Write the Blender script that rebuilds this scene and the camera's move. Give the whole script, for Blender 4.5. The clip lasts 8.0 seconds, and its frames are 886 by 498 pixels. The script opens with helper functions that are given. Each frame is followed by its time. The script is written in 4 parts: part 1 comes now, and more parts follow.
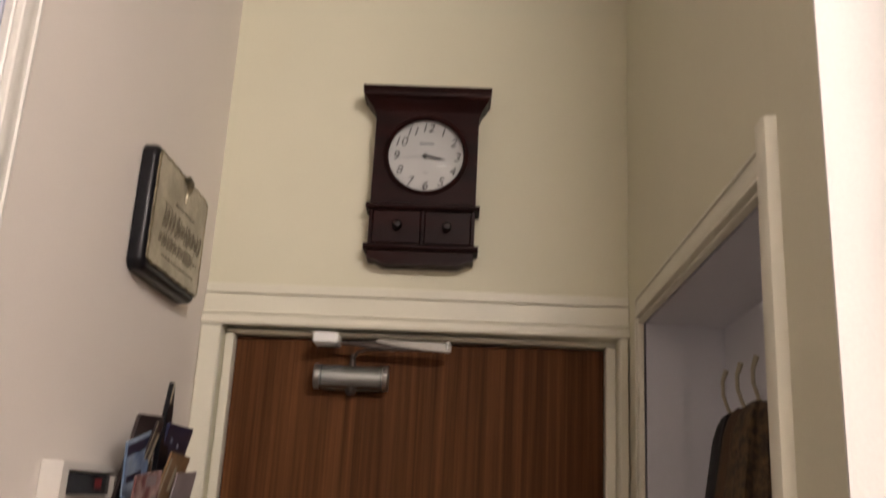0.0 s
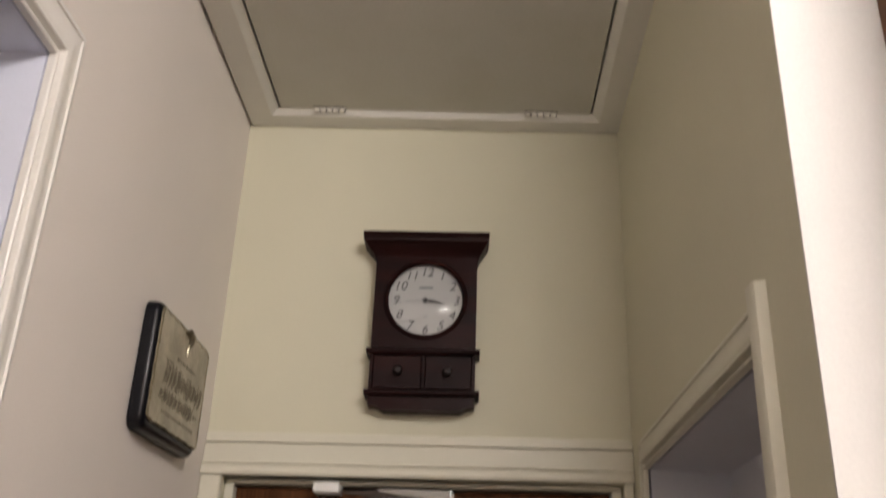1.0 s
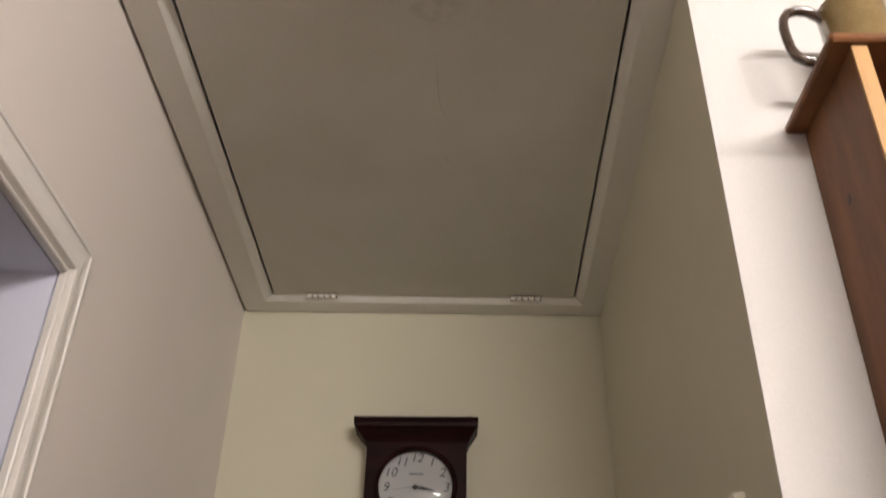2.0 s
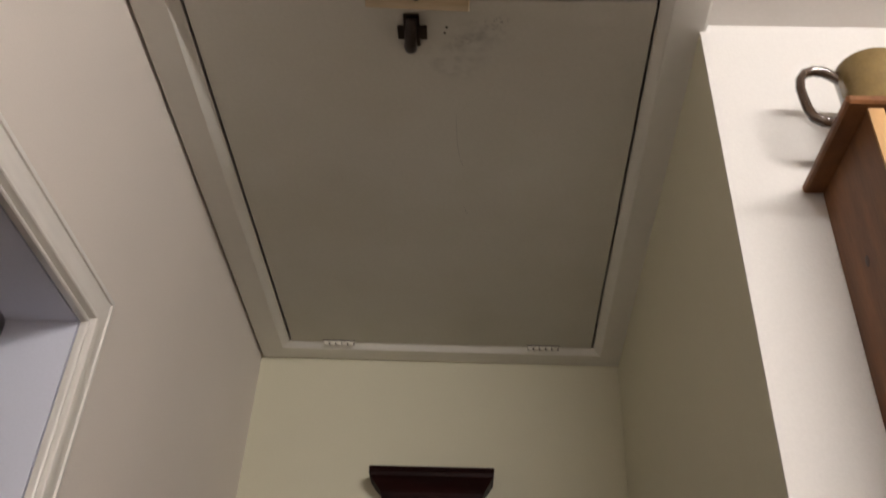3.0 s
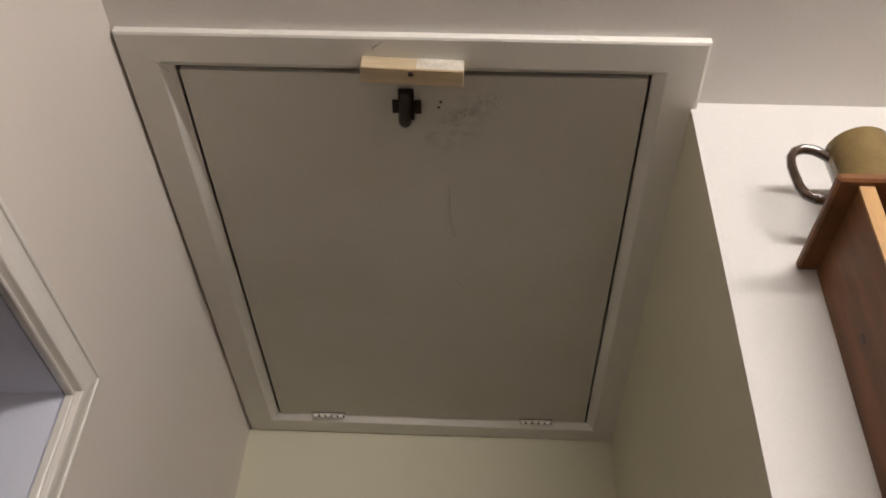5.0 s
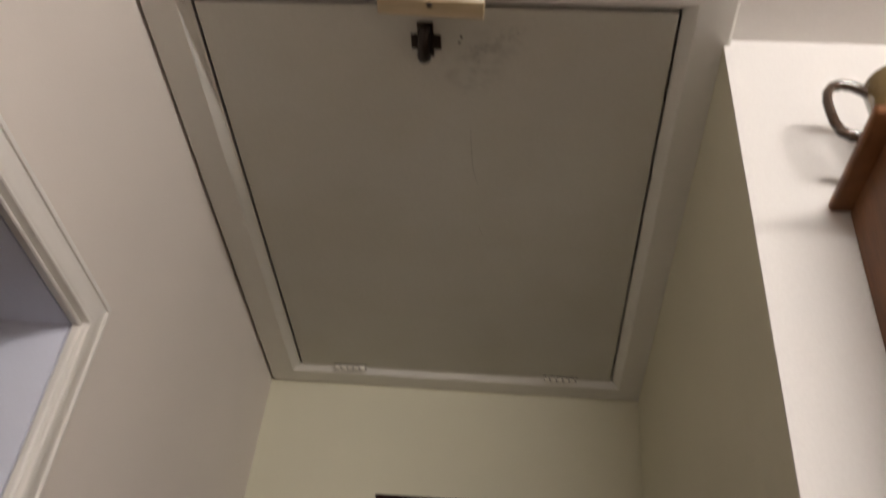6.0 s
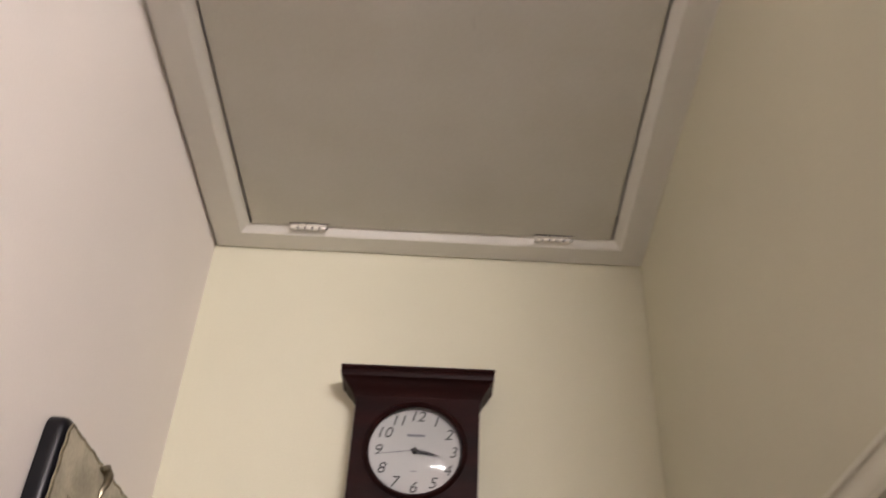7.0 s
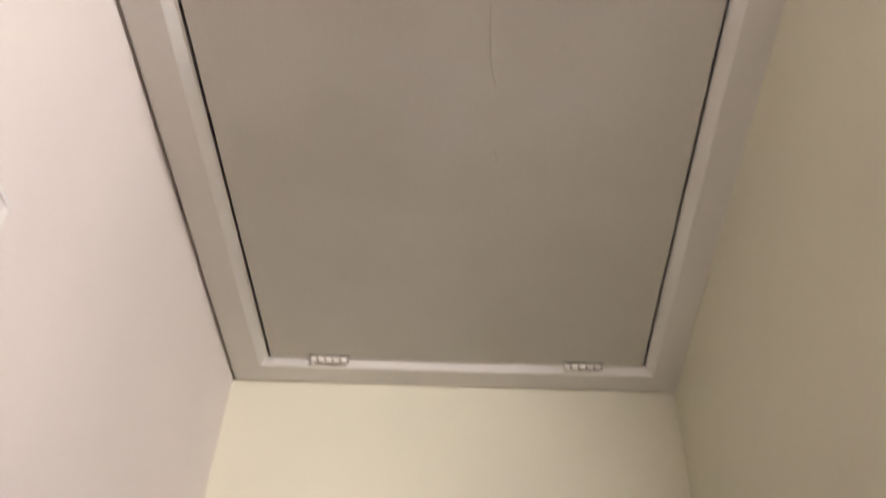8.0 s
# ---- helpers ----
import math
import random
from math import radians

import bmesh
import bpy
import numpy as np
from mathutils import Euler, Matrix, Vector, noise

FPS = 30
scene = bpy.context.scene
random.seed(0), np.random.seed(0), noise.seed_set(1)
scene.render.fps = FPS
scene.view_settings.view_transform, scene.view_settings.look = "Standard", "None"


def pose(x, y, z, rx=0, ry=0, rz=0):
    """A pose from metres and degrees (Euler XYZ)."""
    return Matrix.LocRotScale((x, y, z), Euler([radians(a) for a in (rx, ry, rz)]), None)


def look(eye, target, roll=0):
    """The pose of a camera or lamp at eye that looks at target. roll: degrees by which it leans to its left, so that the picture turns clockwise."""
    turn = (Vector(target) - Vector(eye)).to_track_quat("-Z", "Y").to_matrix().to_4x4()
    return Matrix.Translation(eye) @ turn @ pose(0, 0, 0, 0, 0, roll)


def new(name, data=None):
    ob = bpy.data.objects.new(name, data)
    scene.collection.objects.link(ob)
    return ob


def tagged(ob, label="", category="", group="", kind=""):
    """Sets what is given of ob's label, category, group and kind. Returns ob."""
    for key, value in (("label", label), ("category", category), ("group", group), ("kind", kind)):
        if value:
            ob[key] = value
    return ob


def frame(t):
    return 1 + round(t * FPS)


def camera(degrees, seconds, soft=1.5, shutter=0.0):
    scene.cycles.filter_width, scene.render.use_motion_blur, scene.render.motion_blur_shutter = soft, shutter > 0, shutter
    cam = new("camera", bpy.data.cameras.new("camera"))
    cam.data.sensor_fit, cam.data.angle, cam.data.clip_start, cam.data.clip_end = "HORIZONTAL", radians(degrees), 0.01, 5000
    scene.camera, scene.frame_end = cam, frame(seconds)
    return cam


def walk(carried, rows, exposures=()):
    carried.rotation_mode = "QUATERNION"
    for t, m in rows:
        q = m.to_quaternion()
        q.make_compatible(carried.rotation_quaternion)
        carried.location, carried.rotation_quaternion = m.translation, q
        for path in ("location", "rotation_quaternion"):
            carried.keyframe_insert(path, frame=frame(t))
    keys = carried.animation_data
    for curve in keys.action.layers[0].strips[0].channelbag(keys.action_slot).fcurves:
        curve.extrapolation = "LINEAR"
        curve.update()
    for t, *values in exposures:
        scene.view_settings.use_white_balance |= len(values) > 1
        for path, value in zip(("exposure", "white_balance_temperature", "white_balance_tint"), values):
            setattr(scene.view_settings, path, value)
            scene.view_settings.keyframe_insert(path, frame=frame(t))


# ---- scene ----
cam = camera(52.8, 8.0, soft=1.7, shutter=0.6)

PATH = [
    (0, (0.529, -1.823, 1.695), (0.488, 0.102, 2.237), 3.0),
    (0.5, (0.532, -1.845, 1.727), (0.486, 0.041, 2.393), 2.1),
    (1, (0.533, -1.856, 1.744), (0.477, -0.019, 2.532), 2.2),
    (1.5, (0.532, -1.896, 1.765), (0.492, -0.141, 2.724), 2.4),
    (2, (0.533, -1.941, 1.786), (0.496, -0.262, 2.872), 1.4),
    (2.2, (0.538, -1.949, 1.79), (0.493, -0.287, 2.902), 1.4),
    (3.3, (0.53, -1.963, 1.804), (0.436, -0.385, 3.029), 3.6),
    (3.5, (0.524, -1.97, 1.81), (0.425, -0.436, 3.089), 3.9),
    (4, (0.529, -1.966, 1.813), (0.461, -0.444, 3.109), 3.4),
    (4.2, (0.53, -1.97, 1.808), (0.467, -0.451, 3.107), 3.3),
    (5.3, (0.536, -1.949, 1.806), (0.47, -0.413, 3.085), 3.1),
    (5.5, (0.546, -1.943, 1.805), (0.458, -0.43, 3.109), 3.8),
    (5.7, (0.557, -1.922, 1.805), (0.354, -0.398, 3.084), 7.2),
    (6, (0.569, -1.893, 1.798), (0.414, -0.323, 3.027), 6.3),
    (6.2, (0.561, -1.847, 1.785), (0.427, -0.251, 2.982), 6.1),
    (6.5, (0.531, -1.746, 1.784), (0.474, -0.128, 2.959), 3.6),
    (6.8, (0.503, -1.6, 1.76), (0.503, 0.021, 2.931), 1.9),
    (7, (0.492, -1.485, 1.752), (0.471, 0.112, 2.956), 3.3),
    (7.2, (0.491, -1.427, 1.773), (0.383, 0.163, 2.982), 4.7),
    (7.5, (0.504, -1.36, 1.797), (0.376, 0.146, 3.106), 5.6),
    (7.7, (0.497, -1.39, 1.804), (0.434, 0.087, 3.152), 3.7),
    (8, (0.475, -1.489, 1.836), (0.409, -0.027, 3.199), 3.2),
]
walk(cam, [(t, look(eye, target, roll)) for t, eye, target, roll in PATH],
     exposures=[(0, 0.15, 6650, 15), (0.5, -0.12, 6650, 14), (1, -0.01, 6350, 12), (2, -0.35, 6400, 13), (3.5, -0.68, 6350, 10), (5.5, -0.68, 6350, 11),
                (6.5, -0.51, 6400, 13), (7, 0.48, 6200, 16), (7.5, 0.73, 5950, 16), (8, 0.62, 6050, 16)])

# ---------------------------------------------------------------- light
world = bpy.data.worlds.new("world")
scene.world = world
world.use_nodes = True
wbg = world.node_tree.nodes["Background"]
wbg.inputs[0].default_value = (0.9, 0.85, 0.8, 1)
wbg.inputs[1].default_value = 0.02

LAMP_X0, LAMP_X1 = 0.80, 1.72       # ends of the ceiling batten lamp
LAMP_Y = -2.38
LAMP_DROP = 0.066                   # tube below the ceiling
LAMP_POWER = 345.0                  # emission of its diffuser
LAMP_COLOUR = (1.0, 0.925, 0.865)


# ---------------------------------------------------------------- materials
def material(name, colour, rough=0.6, vary=0.06, scale=6.0, grain=0.0, grain_scale=180.0, metal=0.0,
             stretch=(1, 1, 1), spec=0.5, coat=0.0, second=None, mix_scale=3.0):
    """Procedural surface: large soft stains, fine grain, fine relief."""
    m = bpy.data.materials.new(name)
    m.use_nodes = True
    nt = m.node_tree
    nd, ln = nt.nodes, nt.links
    b = nd["Principled BSDF"]
    b.inputs["Roughness"].default_value = rough
    b.inputs["Metallic"].default_value = metal
    b.inputs["Specular IOR Level"].default_value = spec
    b.inputs["Coat Weight"].default_value = coat
    tc = nd.new("ShaderNodeTexCoord")
    mp = nd.new("ShaderNodeMapping")
    mp.inputs["Scale"].default_value = stretch
    ln.new(tc.outputs["Object"], mp.inputs["Vector"])
    n1 = nd.new("ShaderNodeTexNoise")
    n1.inputs["Scale"].default_value, n1.inputs["Detail"].default_value = scale, 5
    n2 = nd.new("ShaderNodeTexNoise")
    n2.inputs["Scale"].default_value, n2.inputs["Detail"].default_value = grain_scale, 3
    for n in (n1, n2):
        ln.new(mp.outputs[0], n.inputs["Vector"])
    r1 = nd.new("ShaderNodeMapRange")
    r1.inputs["From Min"].default_value, r1.inputs["From Max"].default_value = 0.25, 0.75
    r1.inputs["To Min"].default_value, r1.inputs["To Max"].default_value = 1 - vary, 1 + vary
    ln.new(n1.outputs["Fac"], r1.inputs["Value"])
    r2 = nd.new("ShaderNodeMapRange")
    r2.inputs["From Min"].default_value, r2.inputs["From Max"].default_value = 0.3, 0.7
    r2.inputs["To Min"].default_value, r2.inputs["To Max"].default_value = 1 - vary * 0.5, 1 + vary * 0.5
    ln.new(n2.outputs["Fac"], r2.inputs["Value"])
    mul = nd.new("ShaderNodeMath")
    mul.operation = "MULTIPLY"
    ln.new(r1.outputs[0], mul.inputs[0])
    ln.new(r2.outputs[0], mul.inputs[1])
    hsv = nd.new("ShaderNodeHueSaturation")
    hsv.inputs["Color"].default_value = (*colour, 1)
    if second:
        mx = nd.new("ShaderNodeMix")
        mx.data_type = "RGBA"
        mx.inputs["A"].default_value, mx.inputs["B"].default_value = (*colour, 1), (*second, 1)
        n3 = nd.new("ShaderNodeTexNoise")
        n3.inputs["Scale"].default_value, n3.inputs["Detail"].default_value = mix_scale, 6
        ln.new(mp.outputs[0], n3.inputs["Vector"])
        r3 = nd.new("ShaderNodeMapRange")
        r3.inputs["From Min"].default_value, r3.inputs["From Max"].default_value = 0.38, 0.62
        ln.new(n3.outputs["Fac"], r3.inputs["Value"])
        ln.new(r3.outputs[0], mx.inputs["Factor"])
        ln.new(mx.outputs["Result"], hsv.inputs["Color"])
    ln.new(mul.outputs[0], hsv.inputs["Value"])
    ln.new(hsv.outputs[0], b.inputs["Base Color"])
    rr = nd.new("ShaderNodeMapRange")
    rr.inputs["To Min"].default_value, rr.inputs["To Max"].default_value = max(0.02, rough * 0.9), min(1, rough * 1.1)
    ln.new(n1.outputs["Fac"], rr.inputs["Value"])
    ln.new(rr.outputs[0], b.inputs["Roughness"])
    if grain:
        bp = nd.new("ShaderNodeBump")
        bp.inputs["Strength"].default_value, bp.inputs["Distance"].default_value = grain, 0.002
        ln.new(n2.outputs["Fac"], bp.inputs["Height"])
        ln.new(bp.outputs[0], b.inputs["Normal"])
    return m


CREAM = material("cream_wall_paint", (0.668, 0.64, 0.494), 0.55, 0.03, 2.5, 0.12, 260, spec=0.3)
PALE = material("pale_wall_paint", (0.78, 0.722, 0.668), 0.55, 0.03, 2.5, 0.12, 260, spec=0.3)
RETURN = material("beige_wall_paint", (0.64, 0.62, 0.59), 0.6, 0.04, 2.5, 0.12, 260, spec=0.2)
LILAC = material("lilac_white_paint", (0.76, 0.785, 0.90), 0.6, 0.03, 3, 0.1, 240, spec=0.3)
CUPBOARD = material("cupboard_white_paint", (0.66, 0.665, 0.715), 0.6, 0.03, 3, 0.1, 240, spec=0.3)
CEIL = material("ceiling_paint", (0.84, 0.81, 0.775), 0.7, 0.03, 2, 0.15, 200, spec=0.2)
GLOSS = material("white_gloss_paint", (0.82, 0.792, 0.745), 0.32, 0.015, 4, 0.0, 90, spec=0.4)
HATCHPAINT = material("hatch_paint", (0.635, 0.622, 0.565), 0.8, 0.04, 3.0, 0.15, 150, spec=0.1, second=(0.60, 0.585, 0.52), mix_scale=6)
TRIMCREAM = material("cream_gloss_paint", (0.70, 0.675, 0.56), 0.35, 0.02, 4, 0.0, 90, spec=0.35)
HATCHGLOSS = material("hatch_frame_gloss_paint", (0.745, 0.728, 0.675), 0.33, 0.02, 4, 0.03, 60, spec=0.35)
ARMGREY = material("dull_grey_arm", (0.27, 0.255, 0.23), 0.4, 0.15, 30, metal=0.4)
PRIMER = material("thin_white_primer", (0.60, 0.56, 0.48), 0.5, 0.25, 40)
KNOT = material("dark_wood_knot", (0.045, 0.018, 0.008), 0.5, 0.3, 60)
CARPET = material("carpet", (0.22, 0.17, 0.13), 0.95, 0.25, 8, 0.8, 400)
VENEER = material("door_veneer", (0.106, 0.042, 0.0150), 0.62, 0.25, 7, 0.06, 70, stretch=(26, 26, 0.4),
                  second=(0.061, 0.0220, 0.0070), mix_scale=3, spec=0.09)
MAHOG = material("mahogany", (0.020, 0.0042, 0.0035), 0.42, 0.3, 10, 0.05, 80, stretch=(1, 1, 6),
                 second=(0.0105, 0.0033, 0.0032), mix_scale=5, coat=0.02, spec=0.1)
DARKWOOD = material("dark_knob_wood", (0.008, 0.003, 0.0027), 0.45, 0.2, 20, coat=0.02, spec=0.2)
SHELFWOOD = material("stained_shelf_wood", (0.175, 0.072, 0.026), 0.45, 0.2, 12, 0.1, 90, stretch=(4, 4, 0.6),
                     second=(0.105, 0.042, 0.017), mix_scale=5, spec=0.25)
PINE = material("raw_pine", (0.44, 0.25, 0.095), 0.6, 0.12, 14, 0.1, 110, stretch=(4, 4, 0.6))
BLOCKWOOD = material("pale_wood_block", (0.44, 0.335, 0.18), 0.55, 0.12, 12, 0.1, 110, stretch=(0.6, 5, 5),
                     second=(0.56, 0.46, 0.31), mix_scale=9)
STEEL = material("satin_aluminium", (0.36, 0.39, 0.395), 0.2, 0.08, 30, metal=0.9)
DARKSTEEL = material("dull_steel", (0.20, 0.19, 0.18), 0.4, 0.15, 30, metal=0.8)
GREYPLASTIC = material("white_plastic_cap", (0.80, 0.80, 0.78), 0.4, 0.03, 20)
DARKIRON = material("dark_bronze", (0.045, 0.035, 0.030), 0.35, 0.3, 40, metal=0.7)
HINGE = material("painted_hinge", (0.74, 0.71, 0.64), 0.35, 0.12, 60)
BLACK = material("black_lacquer", (0.004, 0.004, 0.006), 0.33, 0.2, 30, spec=0.25)
PARCH = material("parchment_plate", (0.43, 0.385, 0.285), 0.38, 0.2, 22, 0.15, 160, second=(0.29, 0.255, 0.18), mix_scale=16)
INK = material("faded_ink", (0.125, 0.105, 0.07), 0.6, 0.3, 60)
TARNISH = material("tarnished_edge", (0.30, 0.265, 0.19), 0.32, 0.5, 40, metal=0.8)
DIAL = material("dial_paper", (0.48, 0.48, 0.465), 0.6, 0.02, 10)
DIALINK = material("dial_ink", (0.035, 0.033, 0.035), 0.5, 0.1, 40)
DIALGREY = material("dial_grey_print", (0.20, 0.20, 0.22), 0.5, 0.1, 40)
MUGGLAZE = material("olive_glaze", (0.145, 0.097, 0.035), 0.22, 0.12, 16, coat=0.5, second=(0.185, 0.128, 0.05), mix_scale=8)
MUGEDGE = material("brown_lustre_glaze", (0.052, 0.030, 0.018), 0.12, 0.3, 30, coat=1.0)
BLUEPAPER = material("blue_leaflet_paper", (0.08, 0.15, 0.29), 0.4, 0.3, 30, second=(0.34, 0.42, 0.52), mix_scale=16)
NAVY = material("navy_card", (0.016, 0.018, 0.05), 0.35, 0.3, 30)
BROWNLEATHER = material("dark_brown_card", (0.035, 0.024, 0.024), 0.5, 0.3, 30)
ORANGEPAPER = material("ochre_leaflet_paper", (0.15, 0.075, 0.032), 0.45, 0.3, 25, second=(0.26, 0.165, 0.09), mix_scale=20)
PINKPAPER = material("red_patterned_paper", (0.15, 0.045, 0.05), 0.45, 0.3, 30, second=(0.38, 0.28, 0.26), mix_scale=34)
GREYPAPER = material("grey_paper", (0.27, 0.235, 0.245), 0.5, 0.15, 20)
WHITEPLASTIC = material("white_plastic", (0.68, 0.65, 0.60), 0.35, 0.03, 12)
DISPLAY = material("dark_display", (0.03, 0.03, 0.033), 0.2, 0.2, 20)
RED = material("red_mark", (0.16, 0.018, 0.022), 0.4, 0.1, 30)
BEIGE = material("beige_panel", (0.42, 0.38, 0.32), 0.5, 0.06, 15)
HOOKPAINT = material("cream_enamel", (0.36, 0.315, 0.22), 0.3, 0.1, 30)
BLACKCLOTH = material("black_cloth", (0.007, 0.007, 0.009), 0.9, 0.3, 30, 0.6, 500)
BROWNCLOTH = material("brown_cord_cloth", (0.075, 0.042, 0.021), 0.9, 0.3, 20, 0.6, 500)
TWEED = material("ribbed_brown_wool", (0.115, 0.072, 0.034), 0.9, 0.4, 60, 0.8, 400, second=(0.045, 0.028, 0.015), mix_scale=70)
SMUDGE = material("graphite_scuff", (0.36, 0.345, 0.32), 0.6, 0.3, 60)
# near-black for the pinholes and the painted shadow lines at the hinges
HOLE_SHADOW = material("dark_hole_and_shadow", (0.02, 0.018, 0.015), 0.8, 0.2, 40)


def glass_material():
    m = bpy.data.materials.new("clock_glass")
    m.use_nodes = True
    nd, ln = m.node_tree.nodes, m.node_tree.links
    out = nd["Material Output"]
    nd.remove(nd["Principled BSDF"])
    tr, gl, fr, mx = (nd.new("ShaderNode" + k) for k in ("BsdfTransparent", "BsdfGlossy", "Fresnel", "MixShader"))
    gl.inputs["Roughness"].default_value = 0.03
    fr.inputs["IOR"].default_value = 1.5
    ln.new(fr.outputs[0], mx.inputs[0])
    ln.new(tr.outputs[0], mx.inputs[1])
    ln.new(gl.outputs[0], mx.inputs[2])
    ln.new(mx.outputs[0], out.inputs[0])
    return m


GLASS = glass_material()


def lamp_material():
    m = bpy.data.materials.new("lit_opal_glass")
    m.use_nodes = True
    b = m.node_tree.nodes["Principled BSDF"]
    b.inputs["Base Color"].default_value = (0.9, 0.88, 0.84, 1)
    b.inputs["Emission Color"].default_value = (*LAMP_COLOUR, 1)
    b.inputs["Emission Strength"].default_value = LAMP_POWER
    return m


OPAL = lamp_material()


# ---------------------------------------------------------------- mesh helpers
def box(bm, x0, x1, y0, y1, z0, z1, bevel=0.0):
    vs = [bm.verts.new((x, y, z)) for x in (x0, x1) for y in (y0, y1) for z in (z0, z1)]
    fs = [bm.faces.new([vs[i] for i in q]) for q in
          ((0, 1, 3, 2), (4, 6, 7, 5), (0, 4, 5, 1), (2, 3, 7, 6), (0, 2, 6, 4), (1, 5, 7, 3))]
    if bevel:
        es = list({e for f in fs for e in f.edges})
        bmesh.ops.bevel(bm, geom=es, offset=bevel, segments=1, affect="EDGES")
    return bm


def boxes(*rows, bevel=0.0):
    bm = bmesh.new()
    for r in rows:
        box(bm, *r, bevel=bevel)
    return bm


def prism(bm, pts, axis, a, b, bevel=0.0):
    """A polygon extruded along an axis from a to b. pts are the two other coordinates, in axis order."""
    def put(p, d):
        return {"x": (d, p[0], p[1]), "y": (p[0], d, p[1]), "z": (p[0], p[1], d)}[axis]
    lo = [bm.verts.new(put(p, a)) for p in pts]
    hi = [bm.verts.new(put(p, b)) for p in pts]
    n = len(pts)
    fs = [bm.faces.new(lo), bm.faces.new(hi[::-1])]
    for i in range(n):
        fs.append(bm.faces.new((lo[i], hi[i], hi[(i + 1) % n], lo[(i + 1) % n])))
    bmesh.ops.recalc_face_normals(bm, faces=fs)
    if bevel:
        es = list({e for f in fs for e in f.edges})
        bmesh.ops.bevel(bm, geom=es, offset=bevel, segments=1, affect="EDGES")
    return bm


def lathe(bm, prof, m=Matrix(), n=40):
    """prof: (radius, height) turned round local z."""
    rings = []
    for r, h in prof:
        if r < 1e-6:
            rings.append([bm.verts.new(m @ Vector((0, 0, h)))])
        else:
            rings.append([bm.verts.new(m @ Vector((r * math.cos(2 * math.pi * i / n), r * math.sin(2 * math.pi * i / n), h)))
                          for i in range(n)])
    for a, b in zip(rings, rings[1:]):
        for i in range(n):
            j = (i + 1) % n
            if len(a) == 1 and len(b) == 1:
                continue
            if len(a) == 1:
                bm.faces.new((a[0], b[i], b[j]))
            elif len(b) == 1:
                bm.faces.new((a[i], b[0], a[j]))
            else:
                bm.faces.new((a[i], b[i], b[j], a[j]))
    bmesh.ops.recalc_face_normals(bm, faces=bm.faces[:])
    return bm


def tube(bm, pts, radius, n=10, flat=1.0, radii=None):
    """A round rod along points; flat squeezes it across its second direction."""
    pts = [Vector(p) for p in pts]
    rings, up = [], None
    for i, p in enumerate(pts):
        d = (pts[min(i + 1, len(pts) - 1)] - pts[max(i - 1, 0)]).normalized()
        if up is None:
            up = Vector((0, 1, 0)) if abs(d.y) < 0.9 else Vector((1, 0, 0))
        side = d.cross(up).normalized()
        up = side.cross(d).normalized()
        r = radii[i] if radii else radius
        rings.append([bm.verts.new(p + side * (r * flat * math.cos(2 * math.pi * k / n)) + up * (r * math.sin(2 * math.pi * k / n)))
                      for k in range(n)])
    for a, b in zip(rings, rings[1:]):
        for k in range(n):
            bm.faces.new((a[k], b[k], b[(k + 1) % n], a[(k + 1) % n]))
    bm.faces.new(rings[0][::-1])
    bm.faces.new(rings[-1])
    bmesh.ops.recalc_face_normals(bm, faces=bm.faces[:])
    return bm


def link(name, bm, mat, smooth=False):
    me = bpy.data.meshes.new(name)
    bmesh.ops.recalc_face_normals(bm, faces=bm.faces[:])
    bm.to_mesh(me)
    bm.free()
    me.materials.append(mat)
    if smooth:
        me.shade_smooth()
        me.set_sharp_from_angle(angle=radians(35))
    return new(name, me)


def thing(name, base, label, category, group=""):
    """An empty at the thing's base."""
    e = new(name)
    e.empty_display_size = 0.05
    e.location = base
    return tagged(e, label, category, group)


def part(name, bm, mat, parent, label="", smooth=True):
    ob = link(name, bm, mat, smooth)
    ob.parent = parent
    if parent.parent is None and parent.data is None:
        ob.matrix_parent_inverse = Matrix.Translation(parent.location).inverted()
    return tagged(ob, label)


def setting(name, bm, mat, label, category="", smooth=False):
    return tagged(link(name, bm, mat, smooth), label, category or name.split("_")[0], kind="structure")


def warp(ob, change):
    """Moves every vertex of a thing and its parts."""
    for o in [ob] + list(ob.children_recursive):
        if o.data:
            for v in o.data.vertices:
                v.co = change(v.co)


def narrow(co):
    """The passage narrows slightly from the door towards the hall."""
    return Vector((co.x * (1 + 0.0265 * max(co.y, -1.3)), co.y, co.z)) if co.y < 0 else co.copy()


def out_of_level(slope):
    return lambda co: Vector((co.x, co.y, co.z + slope * (co.x - 0.44)))


# ---------------------------------------------------------------- the shell
W = 0.882         # width of the passage
TOP = 2.8625       # ceiling
CORN = -1.055      # where the passage opens to the right
HEAD = 2.034      # door head
EAST, SOUTH = 2.6, -3.8

setting("floor", boxes((-2.4, EAST + 0.1, SOUTH - 0.1, 0.3, -0.1, 0.0)), CARPET, "dark brown carpeted hall floor", "floor")

setting("wall_far", boxes((-0.1, 0.043, 0, 0.1, 0, TOP), (0.861, 1.1, 0, 0.1, 0, TOP), (0.043, 0.861, 0, 0.1, 2.030, TOP)),
        CREAM, "cream painted end wall above the door", "wall")

